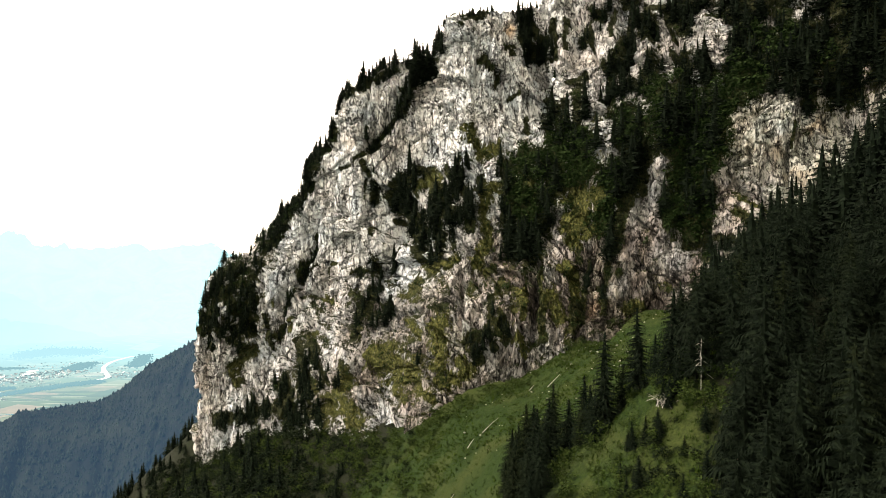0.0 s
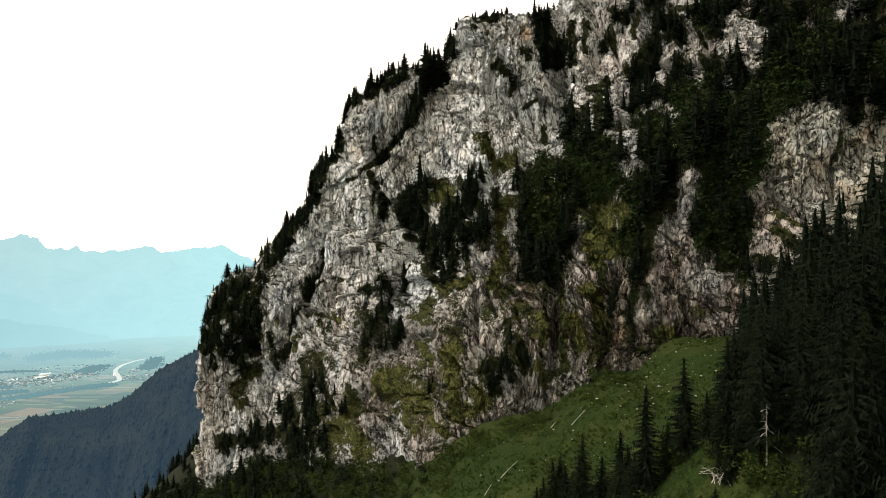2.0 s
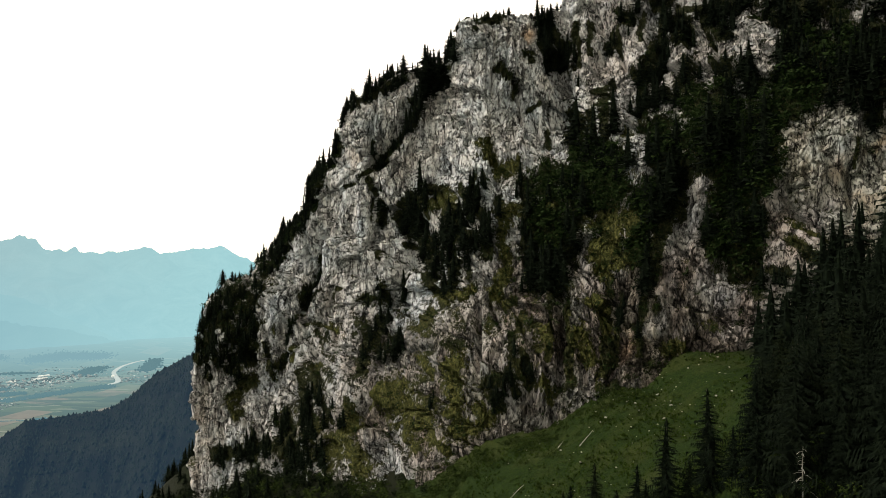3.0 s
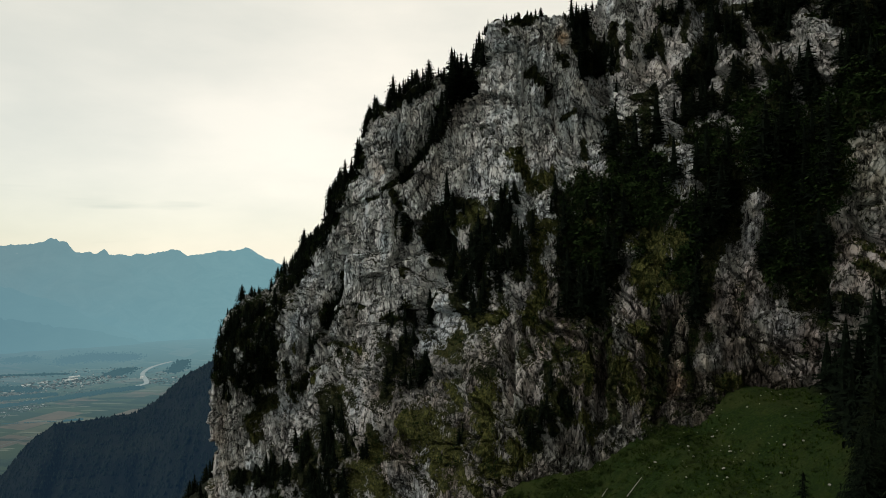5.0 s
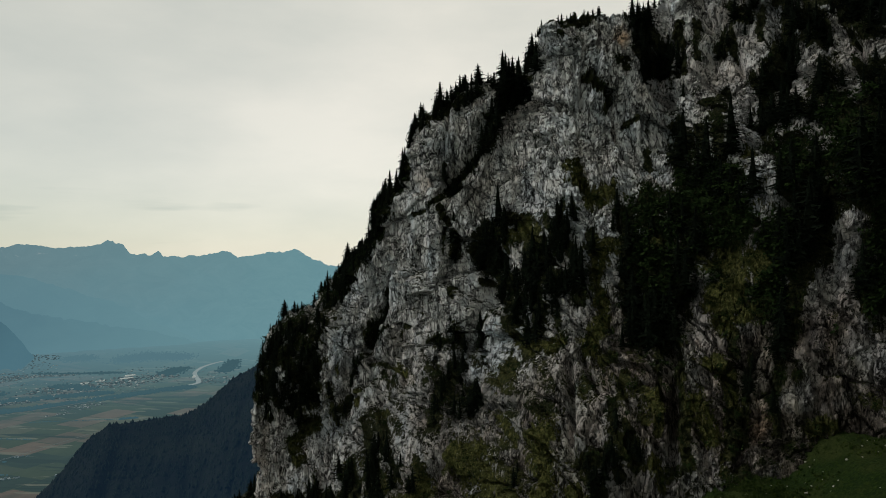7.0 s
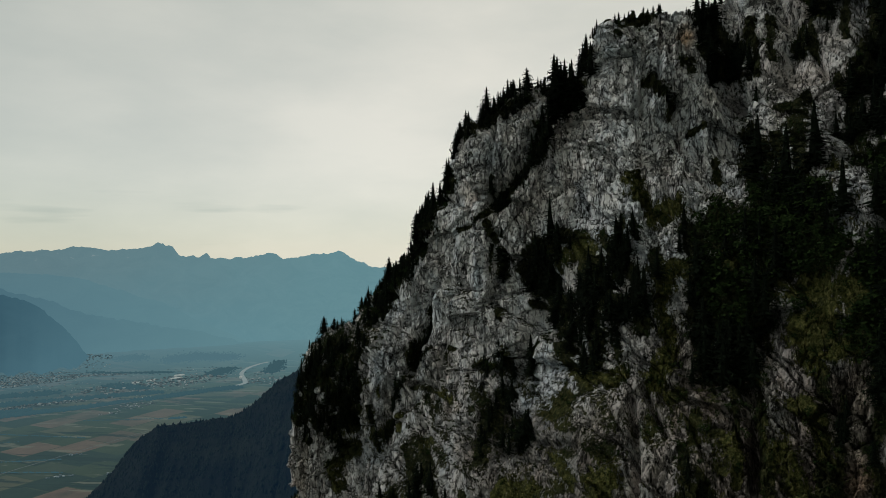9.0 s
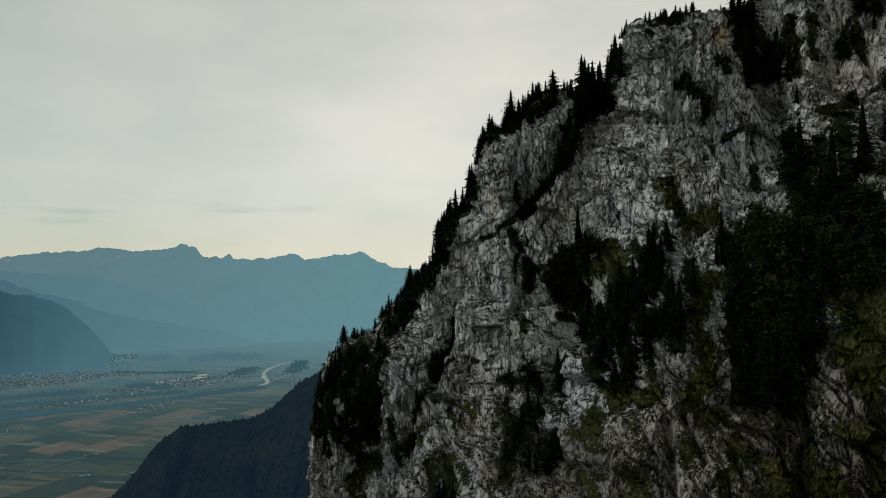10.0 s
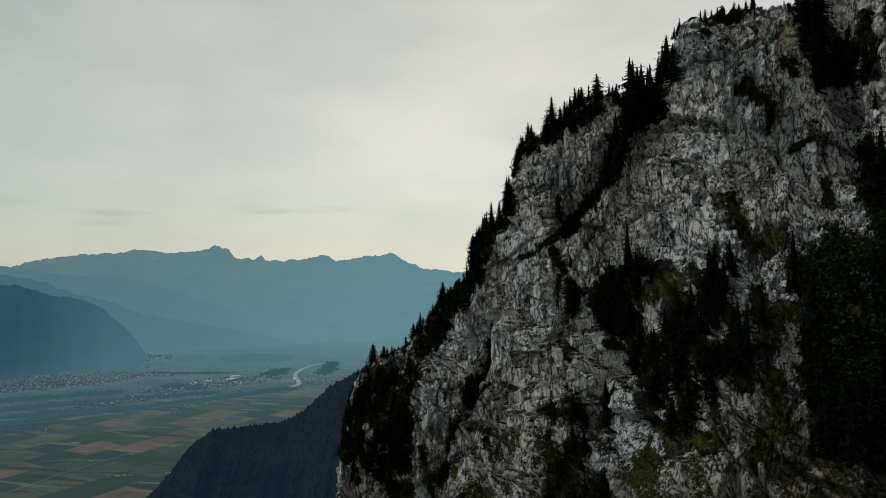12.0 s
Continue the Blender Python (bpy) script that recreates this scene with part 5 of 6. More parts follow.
# Spruces on the wall, along the wooded lines
for half, high, line in RIM_WOODS + WALL_WOODS + FOOT_WOODS + BENCH_WOODS + EAST_LEDGE_WOODS + EAST_HIGH_WOODS:
    length = sum(math.dist(p, q) for p, q in zip(line, line[1:]))
    thick = 1.1 if (half, high, line) in WALL_WOODS + EAST_LEDGE_WOODS else 0.8
    count = max(2, int(thick * (2 * half * length + 3.1 * half * half) / (4 + 0.11 * high * high)))
    for _ in range(count):
        k = rng.randrange(len(line) - 1)
        f, a, q = rng.random(), rng.uniform(0, 6.283), half * math.sqrt(rng.random())
        x = line[k][0] + f * (line[k + 1][0] - line[k][0]) + q * math.cos(a)
        z = line[k][1] + f * (line[k + 1][1] - line[k][1]) + q * math.sin(a)
        if near_line(np.array([x]), np.array([z - 0.35 * high]), GULLY)[0] < 3.5 or near_line(np.array([x]), np.array([z - 0.35 * high]), RIB)[0] < 2.5 or grassy(x, z):
            continue
        p = on_wall(x, z - 0.35 * high)
        set_spruce((p[0], p[1] - 0.3, p[2] - 0.5), high * rng.uniform(0.5, 1.25))
woods("ledge_spruces", "dark spruces crowding the upper ledges", crowded, 19, 6)

# the wood on the eastern slope
east = []
while len(east) < 720:
    x, y = rng.uniform(36, 190), rng.uniform(30, 222)
    if x > 47 + 0.36 * (y - 121) + rng.uniform(-3, 8):
        east.append((x, y, ground_at(x, y) - 0.5, glade(x, y, rng.uniform(8, 23))))
for k in range(230):
    x, y = rng.uniform(28, 110), rng.uniform(55, 150)
    if x > 6 + 0.36 * (y - 4):
        east.append((x, y, ground_at(x, y) - 0.5, glade(x, y, rng.uniform(7, 17))))
beside = [a for a in east if a[1] < 140 and a[0] < 78]
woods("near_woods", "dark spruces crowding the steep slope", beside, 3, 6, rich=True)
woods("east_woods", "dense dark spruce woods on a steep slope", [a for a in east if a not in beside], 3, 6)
west = []
while len(west) < 700:
    x = rng.uniform(-250, -34)
    toe = float(np.interp(x, FACE[0][:, 0], FACE[0][:, 1]))
    y = toe - rng.uniform(-4 if x > -128 else -70, 110)
    west.append((x, y, ground_at(x, y) - 0.5, (3 + 10 * rng.random() ** 1.6 if toe - y < 14 else 5 + 12 * rng.random() ** 1.6) * (1 - 0.45 * float(ease(x, -90, -40)))))
woods("west_woods", "mixed dark spruce woods along the cliff foot", west, 5, 6)


def bush(r, count=40, leaf=1.0):
    """A loose heap of leaf sprays, one metre high."""
    verts, faces = [], []
    lobes = [(r.uniform(-0.45, 0.45), r.uniform(-0.45, 0.45), r.uniform(0.25, 0.75), r.uniform(0.22, 0.4)) for _ in range(6)]
    for _ in range(count):
        lx, ly, lz, lr = lobes[r.randrange(6)]
        d = Vector((r.gauss(0, 1), r.gauss(0, 1), r.gauss(0.2, 1))).normalized()
        c = Vector((lx, ly, lz)) + d * lr * r.uniform(0.6, 1.05)
        u = Vector((r.gauss(0, 1), r.gauss(0, 1), r.gauss(0, 0.6))).normalized() * leaf * r.uniform(0.09, 0.19)
        v = d.cross(u).normalized() * leaf * r.uniform(0.08, 0.16)
        k = len(verts)
        verts.extend((c - u, c + v, c + u * 1.1 - d * 0.04))
        faces.append((k, k + 1, k + 2))
    return np.array([tuple(v) for v in verts]), np.array(faces, dtype=np.int32)


shrubs = []
tries = np.argwhere(wall_turf[:len(FACE_V)] > 0.55)
for k in range(7500):
    i, j = tries[rng.randrange(len(tries))]
    if FACE_X[j] > 150:
        continue
    p = wall_pts[i, j]
    shrubs.append((p[0], p[1] - 0.1, p[2] - 0.35, 0.45 + 2.1 * rng.random() ** 2.6))
for half, _, line in THICKETS:
    for k in range(int(5.2 * half * sum(math.dist(p, q) for p, q in zip(line, line[1:])) / 2.4)):
        i, f, a, q = rng.randrange(len(line) - 1), rng.random(), rng.uniform(0, 6.283), 1.15 * half * math.sqrt(rng.random())
        x = line[i][0] + f * (line[i + 1][0] - line[i][0]) + q * math.cos(a)
        z = line[i][1] + f * (line[i + 1][1] - line[i][1]) + q * math.sin(a)
        if min(near_line(np.array([x]), np.array([z]), way)[0] for way in (GULLY, RIB)) > 3.0 and not grassy(x, z):
            p = on_wall(x, z)
            shrubs.append((p[0], p[1] - 0.2, p[2] - 0.4, 1.0 + 3.8 * rng.random() ** 1.6))
woods("ledge_shrubs", "low green shrubs clinging to rock ledges", shrubs, 11, 6, LEAVES, lambda r: bush(r, 30, 1.15))
scrub = []
for k in range(1300):
    x = rng.uniform(-170, 0) if k > 700 else rng.uniform(-150, 70)
    toe = float(np.interp(x, FACE[0][:, 0], FACE[0][:, 1]))
    y = toe - abs(rng.gauss(0, 34)) + 3
    scrub.append((x, y, ground_at(x, y) - 0.3, 1.0 + 4.5 * rng.random() ** 1.8 if x < 0 else rng.uniform(0.5, 1.6)))
for k in range(260):
    x, y = rng.uniform(-8, 76), rng.uniform(110, 235)
    scrub.append((x, y, ground_at(x, y) - 0.2, rng.uniform(0.4, 1.2)))
for k in range(640):
    x, y = rng.uniform(20, 50), rng.uniform(84, 160)
    scrub.append((x, y, ground_at(x, y) - 0.2, 0.6 + 3.2 * rng.random() ** 2))
for k in range(260):
    x = rng.uniform(-6, 50)
    y = float(np.interp(x, FACE[0][:, 0], FACE[0][:, 1])) - abs(rng.gauss(0, 9)) + 2
    scrub.append((x, y, ground_at(x, y) - 0.2, 0.6 + 2.4 * rng.random() ** 2))
woods("slope_shrubs", "green bushes scattered over the meadow", scrub, 13, 6, LEAVES, lambda r: bush(r, 130, 0.58))


# dark broadleaf brush under the western wall
brush = []
while len(brush) < 900:
    x = rng.uniform(-190, -8)
    toe = float(np.interp(x, FACE[0][:, 0], FACE[0][:, 1]))
    y = toe - rng.uniform(-4, 80)
    if x < -26 or y > toe - 16 or rng.random() < 0.45:
        brush.append((x, y, ground_at(x, y) - 0.4, (2.5 + 5.5 * rng.random() ** 1.7) * (1 - 0.45 * float(ease(x, -60, -15)))))
# and in the hollow beside the near wood
for k in range(150):
    x, y = rng.uniform(22, 42), rng.uniform(86, 113)
    brush.append((x, y, ground_at(x, y) - 0.3, 0.7 + 2.2 * rng.random() ** 2))
woods("broadleaf_brush", "dark broadleaf brush crowding below the cliff", brush, 23, 6, BROADLEAF, lambda r: bush(r, 150, 0.62))


def tuft(r):
    """A clump of bent grass blades, one metre high."""
    verts, faces = [], []
    for _ in range(7):
        a, lean = r.uniform(0, 6.283), r.uniform(0.2, 0.8)
        foot = Vector((r.uniform(-0.4, 0.4), r.uniform(-0.4, 0.4), 0))
        side = Vector((-math.sin(a), math.cos(a), 0)) * r.uniform(0.08, 0.16)
        tip = foot + Vector((math.cos(a) * lean, math.sin(a) * lean, r.uniform(0.5, 1.0)))
        k = len(verts)
        verts.extend((foot - side, foot + side, tip))
        faces.append((k, k + 1, k + 2))
    return np.array([tuple(v) for v in verts]), np.array(faces, dtype=np.int32)


tufts = []
for k in range(11500):
    x, y = rng.uniform(-34, 78), rng.uniform(125, 250)
    tufts.append((x, y, 0.0, rng.uniform(0.35, 0.9)))
for k in range(2600):
    tufts.append((rng.uniform(14, 46), rng.uniform(80, 140), 0.0, rng.uniform(0.3, 0.8)))
tz = slope_height(np.array([a[0] for a in tufts]), np.array([a[1] for a in tufts]))
tufts = [(a[0], a[1], float(z) - 0.15, a[3]) for a, z in zip(tufts, tz)]
GRASS_BLADES = foliage_material("meadow_grass", (0.008, 0.017, 0.003), (0.022, 0.040, 0.006), (0.060, 0.074, 0.015))
tagged(woods("meadow_grass", "tall uneven grass and herbs on the meadow", tufts, 43, 6, GRASS_BLADES, tuft), category="grass")


# ---- the wood on the spur ----
def far_tree(r):
    verts, faces = [(0, 0, 1.0)], []
    for k in range(6):
        a = 6.283 * k / 6
        q = r.uniform(0.25, 0.5)
        verts.append((q * math.cos(a), q * math.sin(a), r.uniform(0.0, 0.25)))
    for k in range(6):
        faces.append((0, 1 + k, 1 + (k + 1) % 6))
    return np.array(verts), np.array(faces, dtype=np.int32)


# The same blue haze glow is painted into the spur's trees.
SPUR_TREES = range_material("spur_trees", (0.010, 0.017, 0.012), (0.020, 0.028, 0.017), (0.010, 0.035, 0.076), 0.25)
far_items = []
r_t = np.array([rng.uniform(10, 43) for _ in range(19000)])
r_s = np.array([1.03 - 0.75 * rng.random() ** 1.3 for _ in range(19000)])
fx, fy, fz = spur_place(r_t, r_s)
for k in range(len(r_t)):
    far_items.append((fx[k], fy[k], fz[k] - 3, rng.uniform(3.5, 7) + 5 * rng.random() ** 3))
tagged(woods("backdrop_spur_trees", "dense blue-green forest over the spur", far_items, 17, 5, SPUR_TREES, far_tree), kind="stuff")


# ---- deadwood and stones on the meadow ----
def snag(place, height):
    """A dead standing spruce, grey and bare."""
    r = random.Random(23)
    root = new("dead_tree")
    root.matrix_basis = pose(*place)
    tv, tf = taper([(0, 0, -0.6), (0.05, 0, height * 0.3), (0.0, 0.06, height * 0.7), (0.12, 0.04, height)], [0.13, 0.10, 0.06, 0.015])
    part("trunk", soup_mesh("trunk", tv, tf, DEAD, True), root)
    for k in range(22):
        z = height * (0.30 + 0.66 * k / 22)
        a, length = r.uniform(0, 6.28), r.uniform(0.9, 2.2) * (1.15 - z / height * 0.8)
        end = (math.cos(a) * length, math.sin(a) * length, z - length * r.uniform(0.1, 0.5))
        mid = (end[0] * 0.5, end[1] * 0.5, z - length * 0.05)
        bv, bf = taper([(0, 0, z), mid, end], [0.10, 0.075, 0.04], 4)
        part("branch", soup_mesh("branch", bv, bf, DEAD), root)
    return tagged(root, "bleached grey dead spruce standing bare on the slope", "tree")


snag((*SNAG, ground_at(*SNAG) - 0.2), 8.0)


def branch_heap(x, y):
    """A tangle of broken grey branches."""
    r = random.Random(29)
    root = new("branch_heap")
    root.matrix_basis = pose(x, y, ground_at(x, y) + 0.3)
    for k in range(34):
        a, lift = r.uniform(0, 6.283), r.uniform(-0.1, 0.75)
        c = Vector((r.gauss(0, 1.0), r.gauss(0, 0.8), r.uniform(0.1, 0.8)))
        d = Vector((math.cos(a), math.sin(a), lift)) * r.uniform(0.7, 1.9)
        bend = Vector((0, 0, r.uniform(-0.1, 0.3)))
        bv, bf = taper([tuple(c - d), tuple(c + bend), tuple(c + d)], [0.07, 0.055, 0.02], 5)
        part("branch", soup_mesh("branch", bv, bf, DEAD), root)
    return tagged(root, "tangled heap of dead grey branches on grass", "branches")


branch_heap(36.7, 117.0)


def log(x, y, dx, dy, radius):
    """A fallen trunk from (x, y) to (x + dx, y + dy), lying on the slope."""
    me = bmesh.new()
    steps, sides = 5, 8
    r = random.Random(int(x * 7 + y))
    ringed = []
    for k in range(steps + 1):
        f = k / steps
        px, py = x + dx * f, y + dy * f
        c = Vector((px, py, ground_at(px, py) + radius * 0.8 + 0.5))
        run = Vector((dx, dy, 0.6 * dx)).normalized()
        u = run.cross(Vector((0, 0, 1))).normalized()
        v = u.cross(run)
        q = radius * (1 - 0.45 * f) * r.uniform(0.9, 1.1)
        ringed.append([me.verts.new(c + u * q * math.cos(6.283 * j / sides) + v * q * math.sin(6.283 * j / sides)) for j in range(sides)])
    for k in range(steps):
        for j in range(sides):
            me.faces.new((ringed[k][j], ringed[k][(j + 1) % sides], ringed[k + 1][(j + 1) % sides], ringed[k + 1][j]))
    me.faces.new(ringed[0][::-1])
    me.faces.new(ringed[-1])
    data = bpy.data.meshes.new("fallen_log")
    me.to_mesh(data)
    data.materials.append(DEAD)
    return tagged(new("fallen_log", data), "pale barkless fallen trunk lying in the grass", "log", "fallen trunks on the meadow")


for row in ((30.6, 207.4, 4.4, 4.8, 0.14), (10.8, 194.6, 4.7, 3.9, 0.12), (6.6, 191.7, 1.9, 3.1, 0.12), (0.5, 172, 2.2, 0.8, 0.12), (-6, 166, 2.2, 4.0, 0.12), (26, 214, 1.8, 2.4, 0.14)):
    log(*row)


def stone_mesh(seed, material):
    r = random.Random(seed)
    me = bmesh.new()
    bmesh.ops.create_icosphere(me, subdivisions=2, radius=1.0)
    for v in me.verts:
        v.co *= 1 + 0.35 * noise.noise(v.co * 1.3 + Vector((seed * 3.1, 0, 0)))
        v.co.z *= 0.65
    data = bpy.data.meshes.new("stone")
    me.to_mesh(data)
    data.materials.append(material)
    return data


def stone_material():
    n = Nodes("scree_stone")
    p = n.where(local=True)
    f = n.noise(p, 2.4, 5, 0.6)
    n.bump(f, 0.5, 0.1)
    return n.colour(n.ramp(f, (0.3, (0.16, 0.15, 0.13)), (0.7, (0.36, 0.34, 0.30))))


STONE = stone_material()
stones = [stone_mesh(k, STONE) for k in range(4)]
r_stone = random.Random(31)
for k in range(150):
    f = r_stone.random()
    x, y = (r_stone.gauss(58, 9), r_stone.gauss(212, 10)) if f < 0.55 else (r_stone.uniform(5, 60), r_stone.uniform(170, 232))
    s = 0.10 + 0.26 * r_stone.random() ** 3
    ob = new("boulder", stones[k % 4])
    ob.matrix_basis = pose(x, y, ground_at(x, y) + 0.25, 0, r_stone.uniform(-25, 25), r_stone.uniform(0, 360)) @ Matrix.Diagonal((s * r_stone.uniform(0.8, 1.5), s, s, 1))
    tagged(ob, "pale limestone boulder lying in the meadow grass", "boulder", "boulders on the meadow")
white = on_wall(72, 40)
ob = new("boulder", stones[1])
ob.matrix_basis = pose(white[0], white[1] - 0.6, white[2] + 0.4, 12, 24, 40) @ Matrix.Diagonal((0.8, 0.7, 1.2, 1))
tagged(ob, "bright white limestone block among dark trees", "boulder")


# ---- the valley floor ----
# Far colours with a painted haze glow mixed in.
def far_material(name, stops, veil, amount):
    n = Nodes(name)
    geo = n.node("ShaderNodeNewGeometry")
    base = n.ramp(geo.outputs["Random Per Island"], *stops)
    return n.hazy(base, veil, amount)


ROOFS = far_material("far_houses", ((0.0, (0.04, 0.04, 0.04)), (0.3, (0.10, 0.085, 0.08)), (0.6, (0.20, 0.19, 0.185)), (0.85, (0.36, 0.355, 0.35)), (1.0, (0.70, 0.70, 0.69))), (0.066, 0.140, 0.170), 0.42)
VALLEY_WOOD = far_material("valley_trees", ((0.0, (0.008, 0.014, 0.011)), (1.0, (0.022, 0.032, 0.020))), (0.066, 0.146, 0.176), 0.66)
# The river's pale brightness is painted in as glow, along with the haze.
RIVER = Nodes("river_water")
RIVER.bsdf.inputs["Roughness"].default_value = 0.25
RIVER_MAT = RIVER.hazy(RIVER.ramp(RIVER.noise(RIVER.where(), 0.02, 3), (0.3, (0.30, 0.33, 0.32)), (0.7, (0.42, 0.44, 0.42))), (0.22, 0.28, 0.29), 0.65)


def ribbon(name, label, line, width, material, lift):
    """A flat winding strip on the valley floor."""
    line = np.array(line, dtype=float)
    t = np.linspace(0, len(line) - 1, (len(line) - 1) * 12 + 1)
    x, y = (soften(np.interp(t, range(len(line)), line[:, k]), 0, 9) for k in (0, 1))
    dx, dy = np.gradient(x), np.gradient(y)
    n = np.hypot(dx, dy) + 1e-9
    half = 0.5 * width * (1 + 0.25 * fractal(t, t * 0, t * 0, 4.0, 2, 3))
    pts = np.stack([np.stack([x - dy / n * half, y + dx / n * half, np.full_like(x, VALLEY + lift)], -1), np.stack([x + dy / n * half, y - dx / n * half, np.full_like(x, VALLEY + lift)], -1)])
    return tagged(new(name, grid_mesh(name, pts, material)), label, name.split("_")[0], kind="structure")


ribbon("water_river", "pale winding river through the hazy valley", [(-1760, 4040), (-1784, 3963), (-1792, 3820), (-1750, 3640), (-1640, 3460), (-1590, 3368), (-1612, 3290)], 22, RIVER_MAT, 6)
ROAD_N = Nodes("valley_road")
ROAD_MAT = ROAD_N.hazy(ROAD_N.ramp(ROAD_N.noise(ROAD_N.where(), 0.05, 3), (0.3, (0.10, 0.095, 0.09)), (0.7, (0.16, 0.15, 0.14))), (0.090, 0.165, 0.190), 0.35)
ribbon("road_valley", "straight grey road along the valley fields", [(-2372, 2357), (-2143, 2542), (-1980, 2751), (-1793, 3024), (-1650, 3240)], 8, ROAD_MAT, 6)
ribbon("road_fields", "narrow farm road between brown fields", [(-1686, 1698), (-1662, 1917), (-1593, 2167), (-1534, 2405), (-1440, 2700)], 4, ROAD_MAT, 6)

r_val = random.Random(53)


def box_heap(name, label, rows, material):
    """Far houses joined into one mesh: rows of (x, y, length, depth, height, turn)."""
    unit = np.array([(-.5, -.5, 0), (.5, -.5, 0), (.5, .5, 0), (-.5, .5, 0), (-.5, -.5, .7), (.5, -.5, .7), (.5, .5, .7), (-.5, .5, .7), (-.5, 0, 1), (.5, 0, 1)])
    tris = np.array([(0, 1, 5), (0, 5, 4), (1, 2, 6), (1, 6, 5), (2, 3, 7), (2, 7, 6), (3, 0, 4), (3, 4, 7), (4, 5, 9), (4, 9, 8), (6, 7, 8), (6, 8, 9), (5, 6, 9), (7, 4, 8)])
    vs, fs = [], []
    for k, (x, y, a, b, h, turn) in enumerate(rows):
        c, s = math.cos(turn), math.sin(turn)
        vs.append(np.stack([unit[:, 0] * a * c - unit[:, 1] * b * s + x, unit[:, 0] * a * s + unit[:, 1] * b * c + y, unit[:, 2] * h + VALLEY + 1 + float(valley_rise(np.array(x), np.array(y)))], 1))
        fs.append(tris + 10 * k)
    ob = new(name, array_mesh(name, np.concatenate(vs), np.concatenate(fs), material))
    return tagged(ob, label, "town", kind="stuff")


def settle(cx, cy, rx, ry, turn, count, size):
    rows = []
    for _ in range(count):
        a, q = r_val.uniform(0, 6.283), r_val.random() ** 0.6
        u, v = rx * q * math.cos(a), ry * q * math.sin(a)
        x, y = cx + u * math.cos(turn) - v * math.sin(turn), cy + u * math.sin(turn) + v * math.cos(turn)
        s = size * r_val.uniform(0.6, 1.5)
        rows.append((x, y, s * r_val.uniform(1.0, 2.0), s, s * 0.7, turn + r_val.choice((0, 1.57)) + r_val.uniform(-0.1, 0.1)))
    return rows


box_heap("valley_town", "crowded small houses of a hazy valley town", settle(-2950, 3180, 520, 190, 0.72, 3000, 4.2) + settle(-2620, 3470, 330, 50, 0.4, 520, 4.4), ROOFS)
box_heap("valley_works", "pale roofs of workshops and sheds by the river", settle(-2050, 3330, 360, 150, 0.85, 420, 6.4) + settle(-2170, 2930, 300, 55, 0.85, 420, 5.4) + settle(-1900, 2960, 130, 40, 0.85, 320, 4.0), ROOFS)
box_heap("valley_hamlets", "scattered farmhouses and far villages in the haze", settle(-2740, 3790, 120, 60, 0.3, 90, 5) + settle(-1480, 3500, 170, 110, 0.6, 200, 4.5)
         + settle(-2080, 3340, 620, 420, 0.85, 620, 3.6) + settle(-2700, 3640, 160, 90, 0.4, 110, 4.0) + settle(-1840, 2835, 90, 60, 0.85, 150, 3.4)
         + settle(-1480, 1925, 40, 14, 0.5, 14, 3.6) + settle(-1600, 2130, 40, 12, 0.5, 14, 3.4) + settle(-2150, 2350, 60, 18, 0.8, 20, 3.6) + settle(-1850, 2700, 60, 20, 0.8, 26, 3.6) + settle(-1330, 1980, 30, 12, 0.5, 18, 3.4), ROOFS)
# The sheds' whiteness is lifted by a painted haze glow.
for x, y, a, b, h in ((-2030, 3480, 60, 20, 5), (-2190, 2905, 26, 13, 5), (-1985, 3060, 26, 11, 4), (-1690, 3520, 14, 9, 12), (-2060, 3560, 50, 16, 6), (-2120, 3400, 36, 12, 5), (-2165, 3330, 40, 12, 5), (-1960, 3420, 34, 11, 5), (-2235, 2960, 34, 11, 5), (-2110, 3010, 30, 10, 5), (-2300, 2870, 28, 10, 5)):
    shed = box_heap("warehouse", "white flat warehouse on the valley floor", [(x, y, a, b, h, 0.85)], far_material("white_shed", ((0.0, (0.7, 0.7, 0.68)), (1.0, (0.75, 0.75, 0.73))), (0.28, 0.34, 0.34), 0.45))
    shed["kind"] = "thing"
    tagged(shed, category="building", group="white sheds in the valley")


def strip(line, width, count, high):
    rows = []
    for _ in range(count):
        k = r_val.randrange(len(line) - 1)
        f = r_val.random()
        x = line[k][0] + f * (line[k + 1][0] - line[k][0]) + r_val.gauss(0, width * 0.4)
        y = line[k][1] + f * (line[k + 1][1] - line[k][1]) + r_val.gauss(0, width * 0.4)
        rows.append((x, y, VALLEY + float(valley_rise(np.array(x), np.array(y))), r_val.uniform(0.6, 1.2) * high))
    return rows


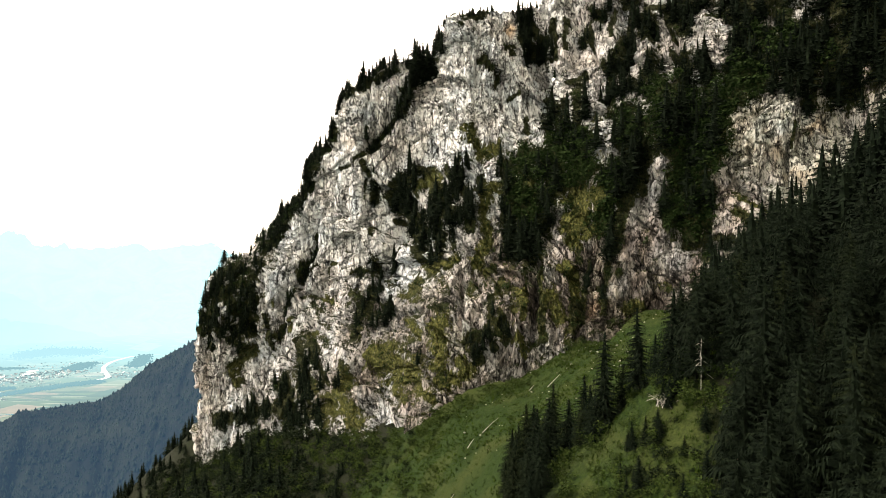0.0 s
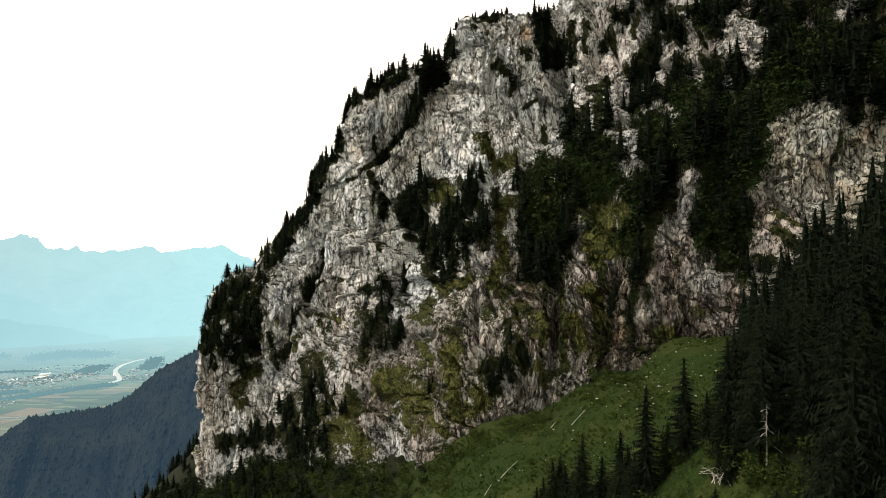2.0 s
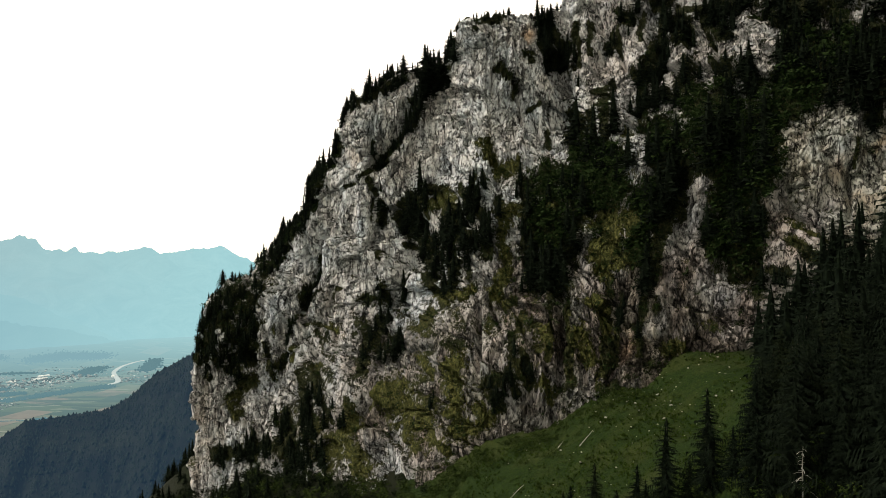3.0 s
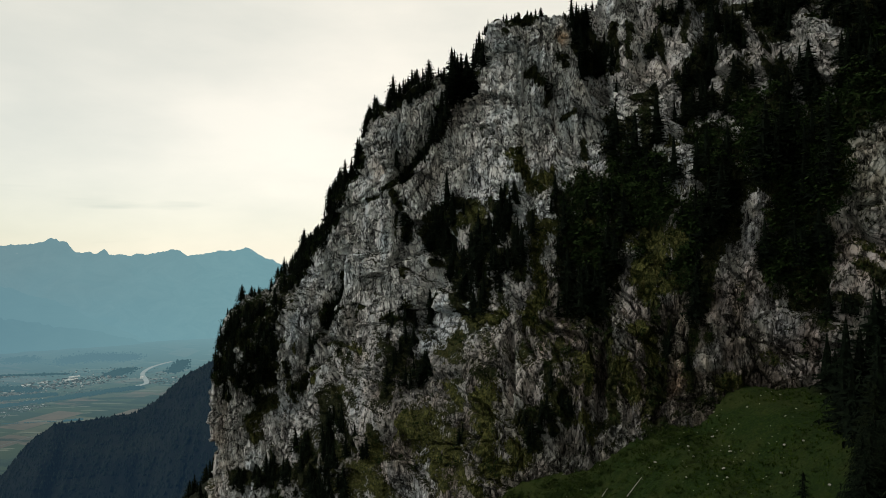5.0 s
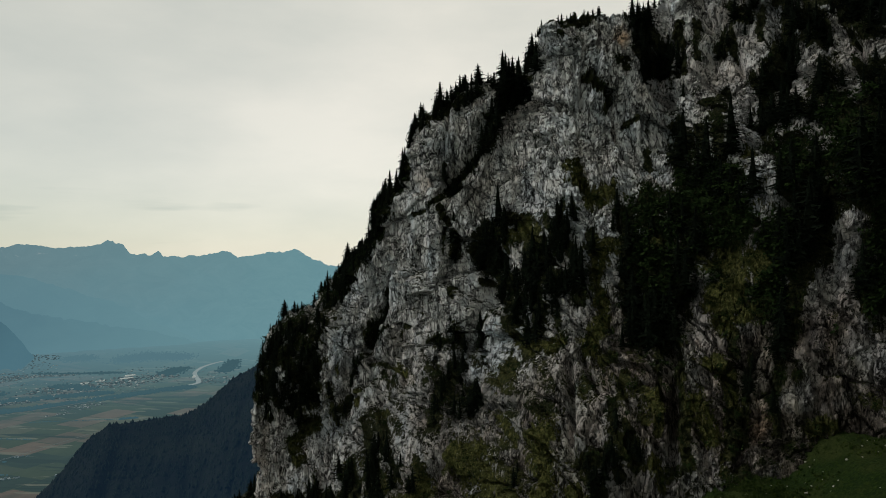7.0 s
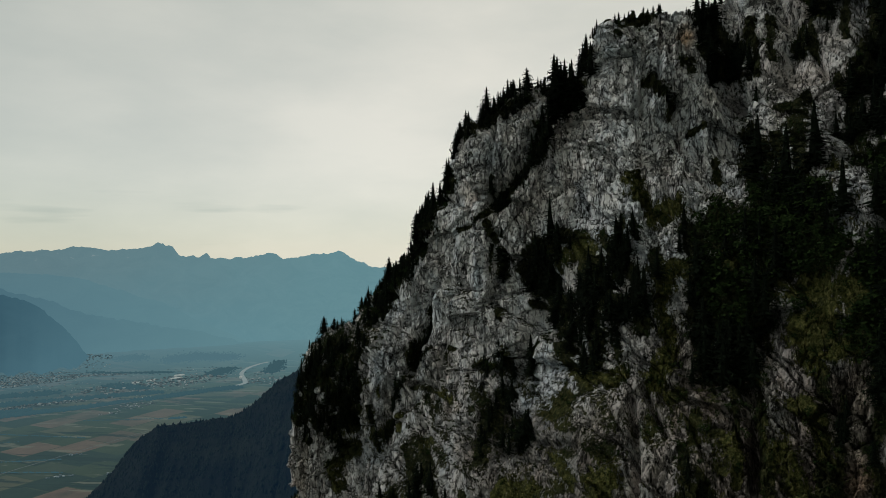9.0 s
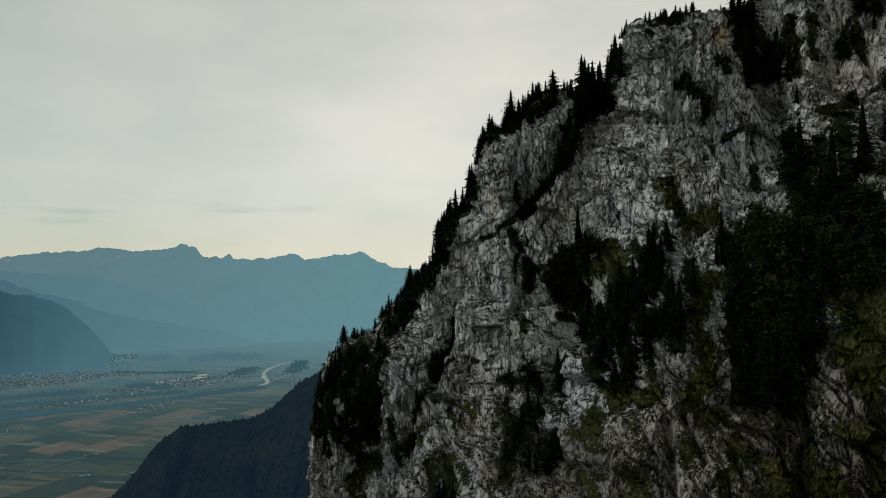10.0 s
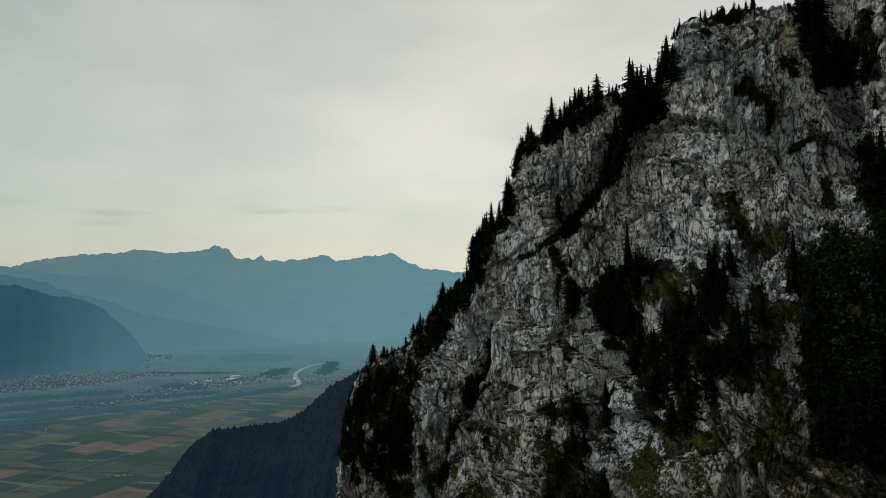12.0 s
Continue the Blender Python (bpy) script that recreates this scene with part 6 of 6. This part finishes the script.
def round_tree(r):
    """A far broadleaf tree: a lumpy crown, one metre high."""
    verts, faces = [(0, 0, 1.0), (0, 0, -0.1)], []
    for k in range(5):
        a, w = 6.283 * k / 5, r.uniform(0.45, 0.75)
        verts.append((w * math.cos(a), w * math.sin(a), r.uniform(0.3, 0.55)))
    for k in range(5):
        faces.append((0, 2 + k, 2 + (k + 1) % 5))
        faces.append((1, 2 + (k + 1) % 5, 2 + k))
    return np.array(verts), np.array(faces, dtype=np.int32)


valley_trees = strip([(-1590, 3270), (-1682, 3200), (-1845, 2985), (-2052, 2762), (-2269, 2580), (-2450, 2340)], 34, 3600, 11)
valley_trees += strip([(-1900, 3120), (-2150, 2960), (-2450, 2760), (-2600, 2640)], 46, 1500, 11)
far_hills = strip([(-2600, 3826), (-2480, 3900)], 60, 900, 7) + strip([(-2320, 3910), (-2226, 4010), (-2000, 4064)], 80, 2200, 8)
valley_trees += strip([(-1700, 4050), (-1650, 3850), (-1600, 3700)], 50, 700, 10) + strip([(-1900, 3800), (-1880, 3600)], 60, 700, 10) + strip([(-2250, 3250), (-2050, 3200)], 60, 500, 10)
valley_trees += strip([(-2310, 2330), (-1690, 2330)], 3, 260, 4) + strip([(-1700, 1930), (-1500, 1960)], 3, 90, 4) + strip([(-1880, 2560), (-1560, 2640)], 3, 200, 4) + strip([(-1560, 2630), (-1500, 2660)], 3, 40, 9)
valley_trees += strip([(-1850, 2000), (-1600, 2080)], 3, 120, 4) + strip([(-2250, 2100), (-1900, 2250)], 3, 160, 4) + strip([(-2900, 2700), (-2400, 3050)], 60, 800, 11) + strip([(-2600, 3560), (-2350, 3600), (-2150, 3640)], 30, 400, 9) + strip([(-2500, 2500), (-2250, 2700)], 40, 500, 10)
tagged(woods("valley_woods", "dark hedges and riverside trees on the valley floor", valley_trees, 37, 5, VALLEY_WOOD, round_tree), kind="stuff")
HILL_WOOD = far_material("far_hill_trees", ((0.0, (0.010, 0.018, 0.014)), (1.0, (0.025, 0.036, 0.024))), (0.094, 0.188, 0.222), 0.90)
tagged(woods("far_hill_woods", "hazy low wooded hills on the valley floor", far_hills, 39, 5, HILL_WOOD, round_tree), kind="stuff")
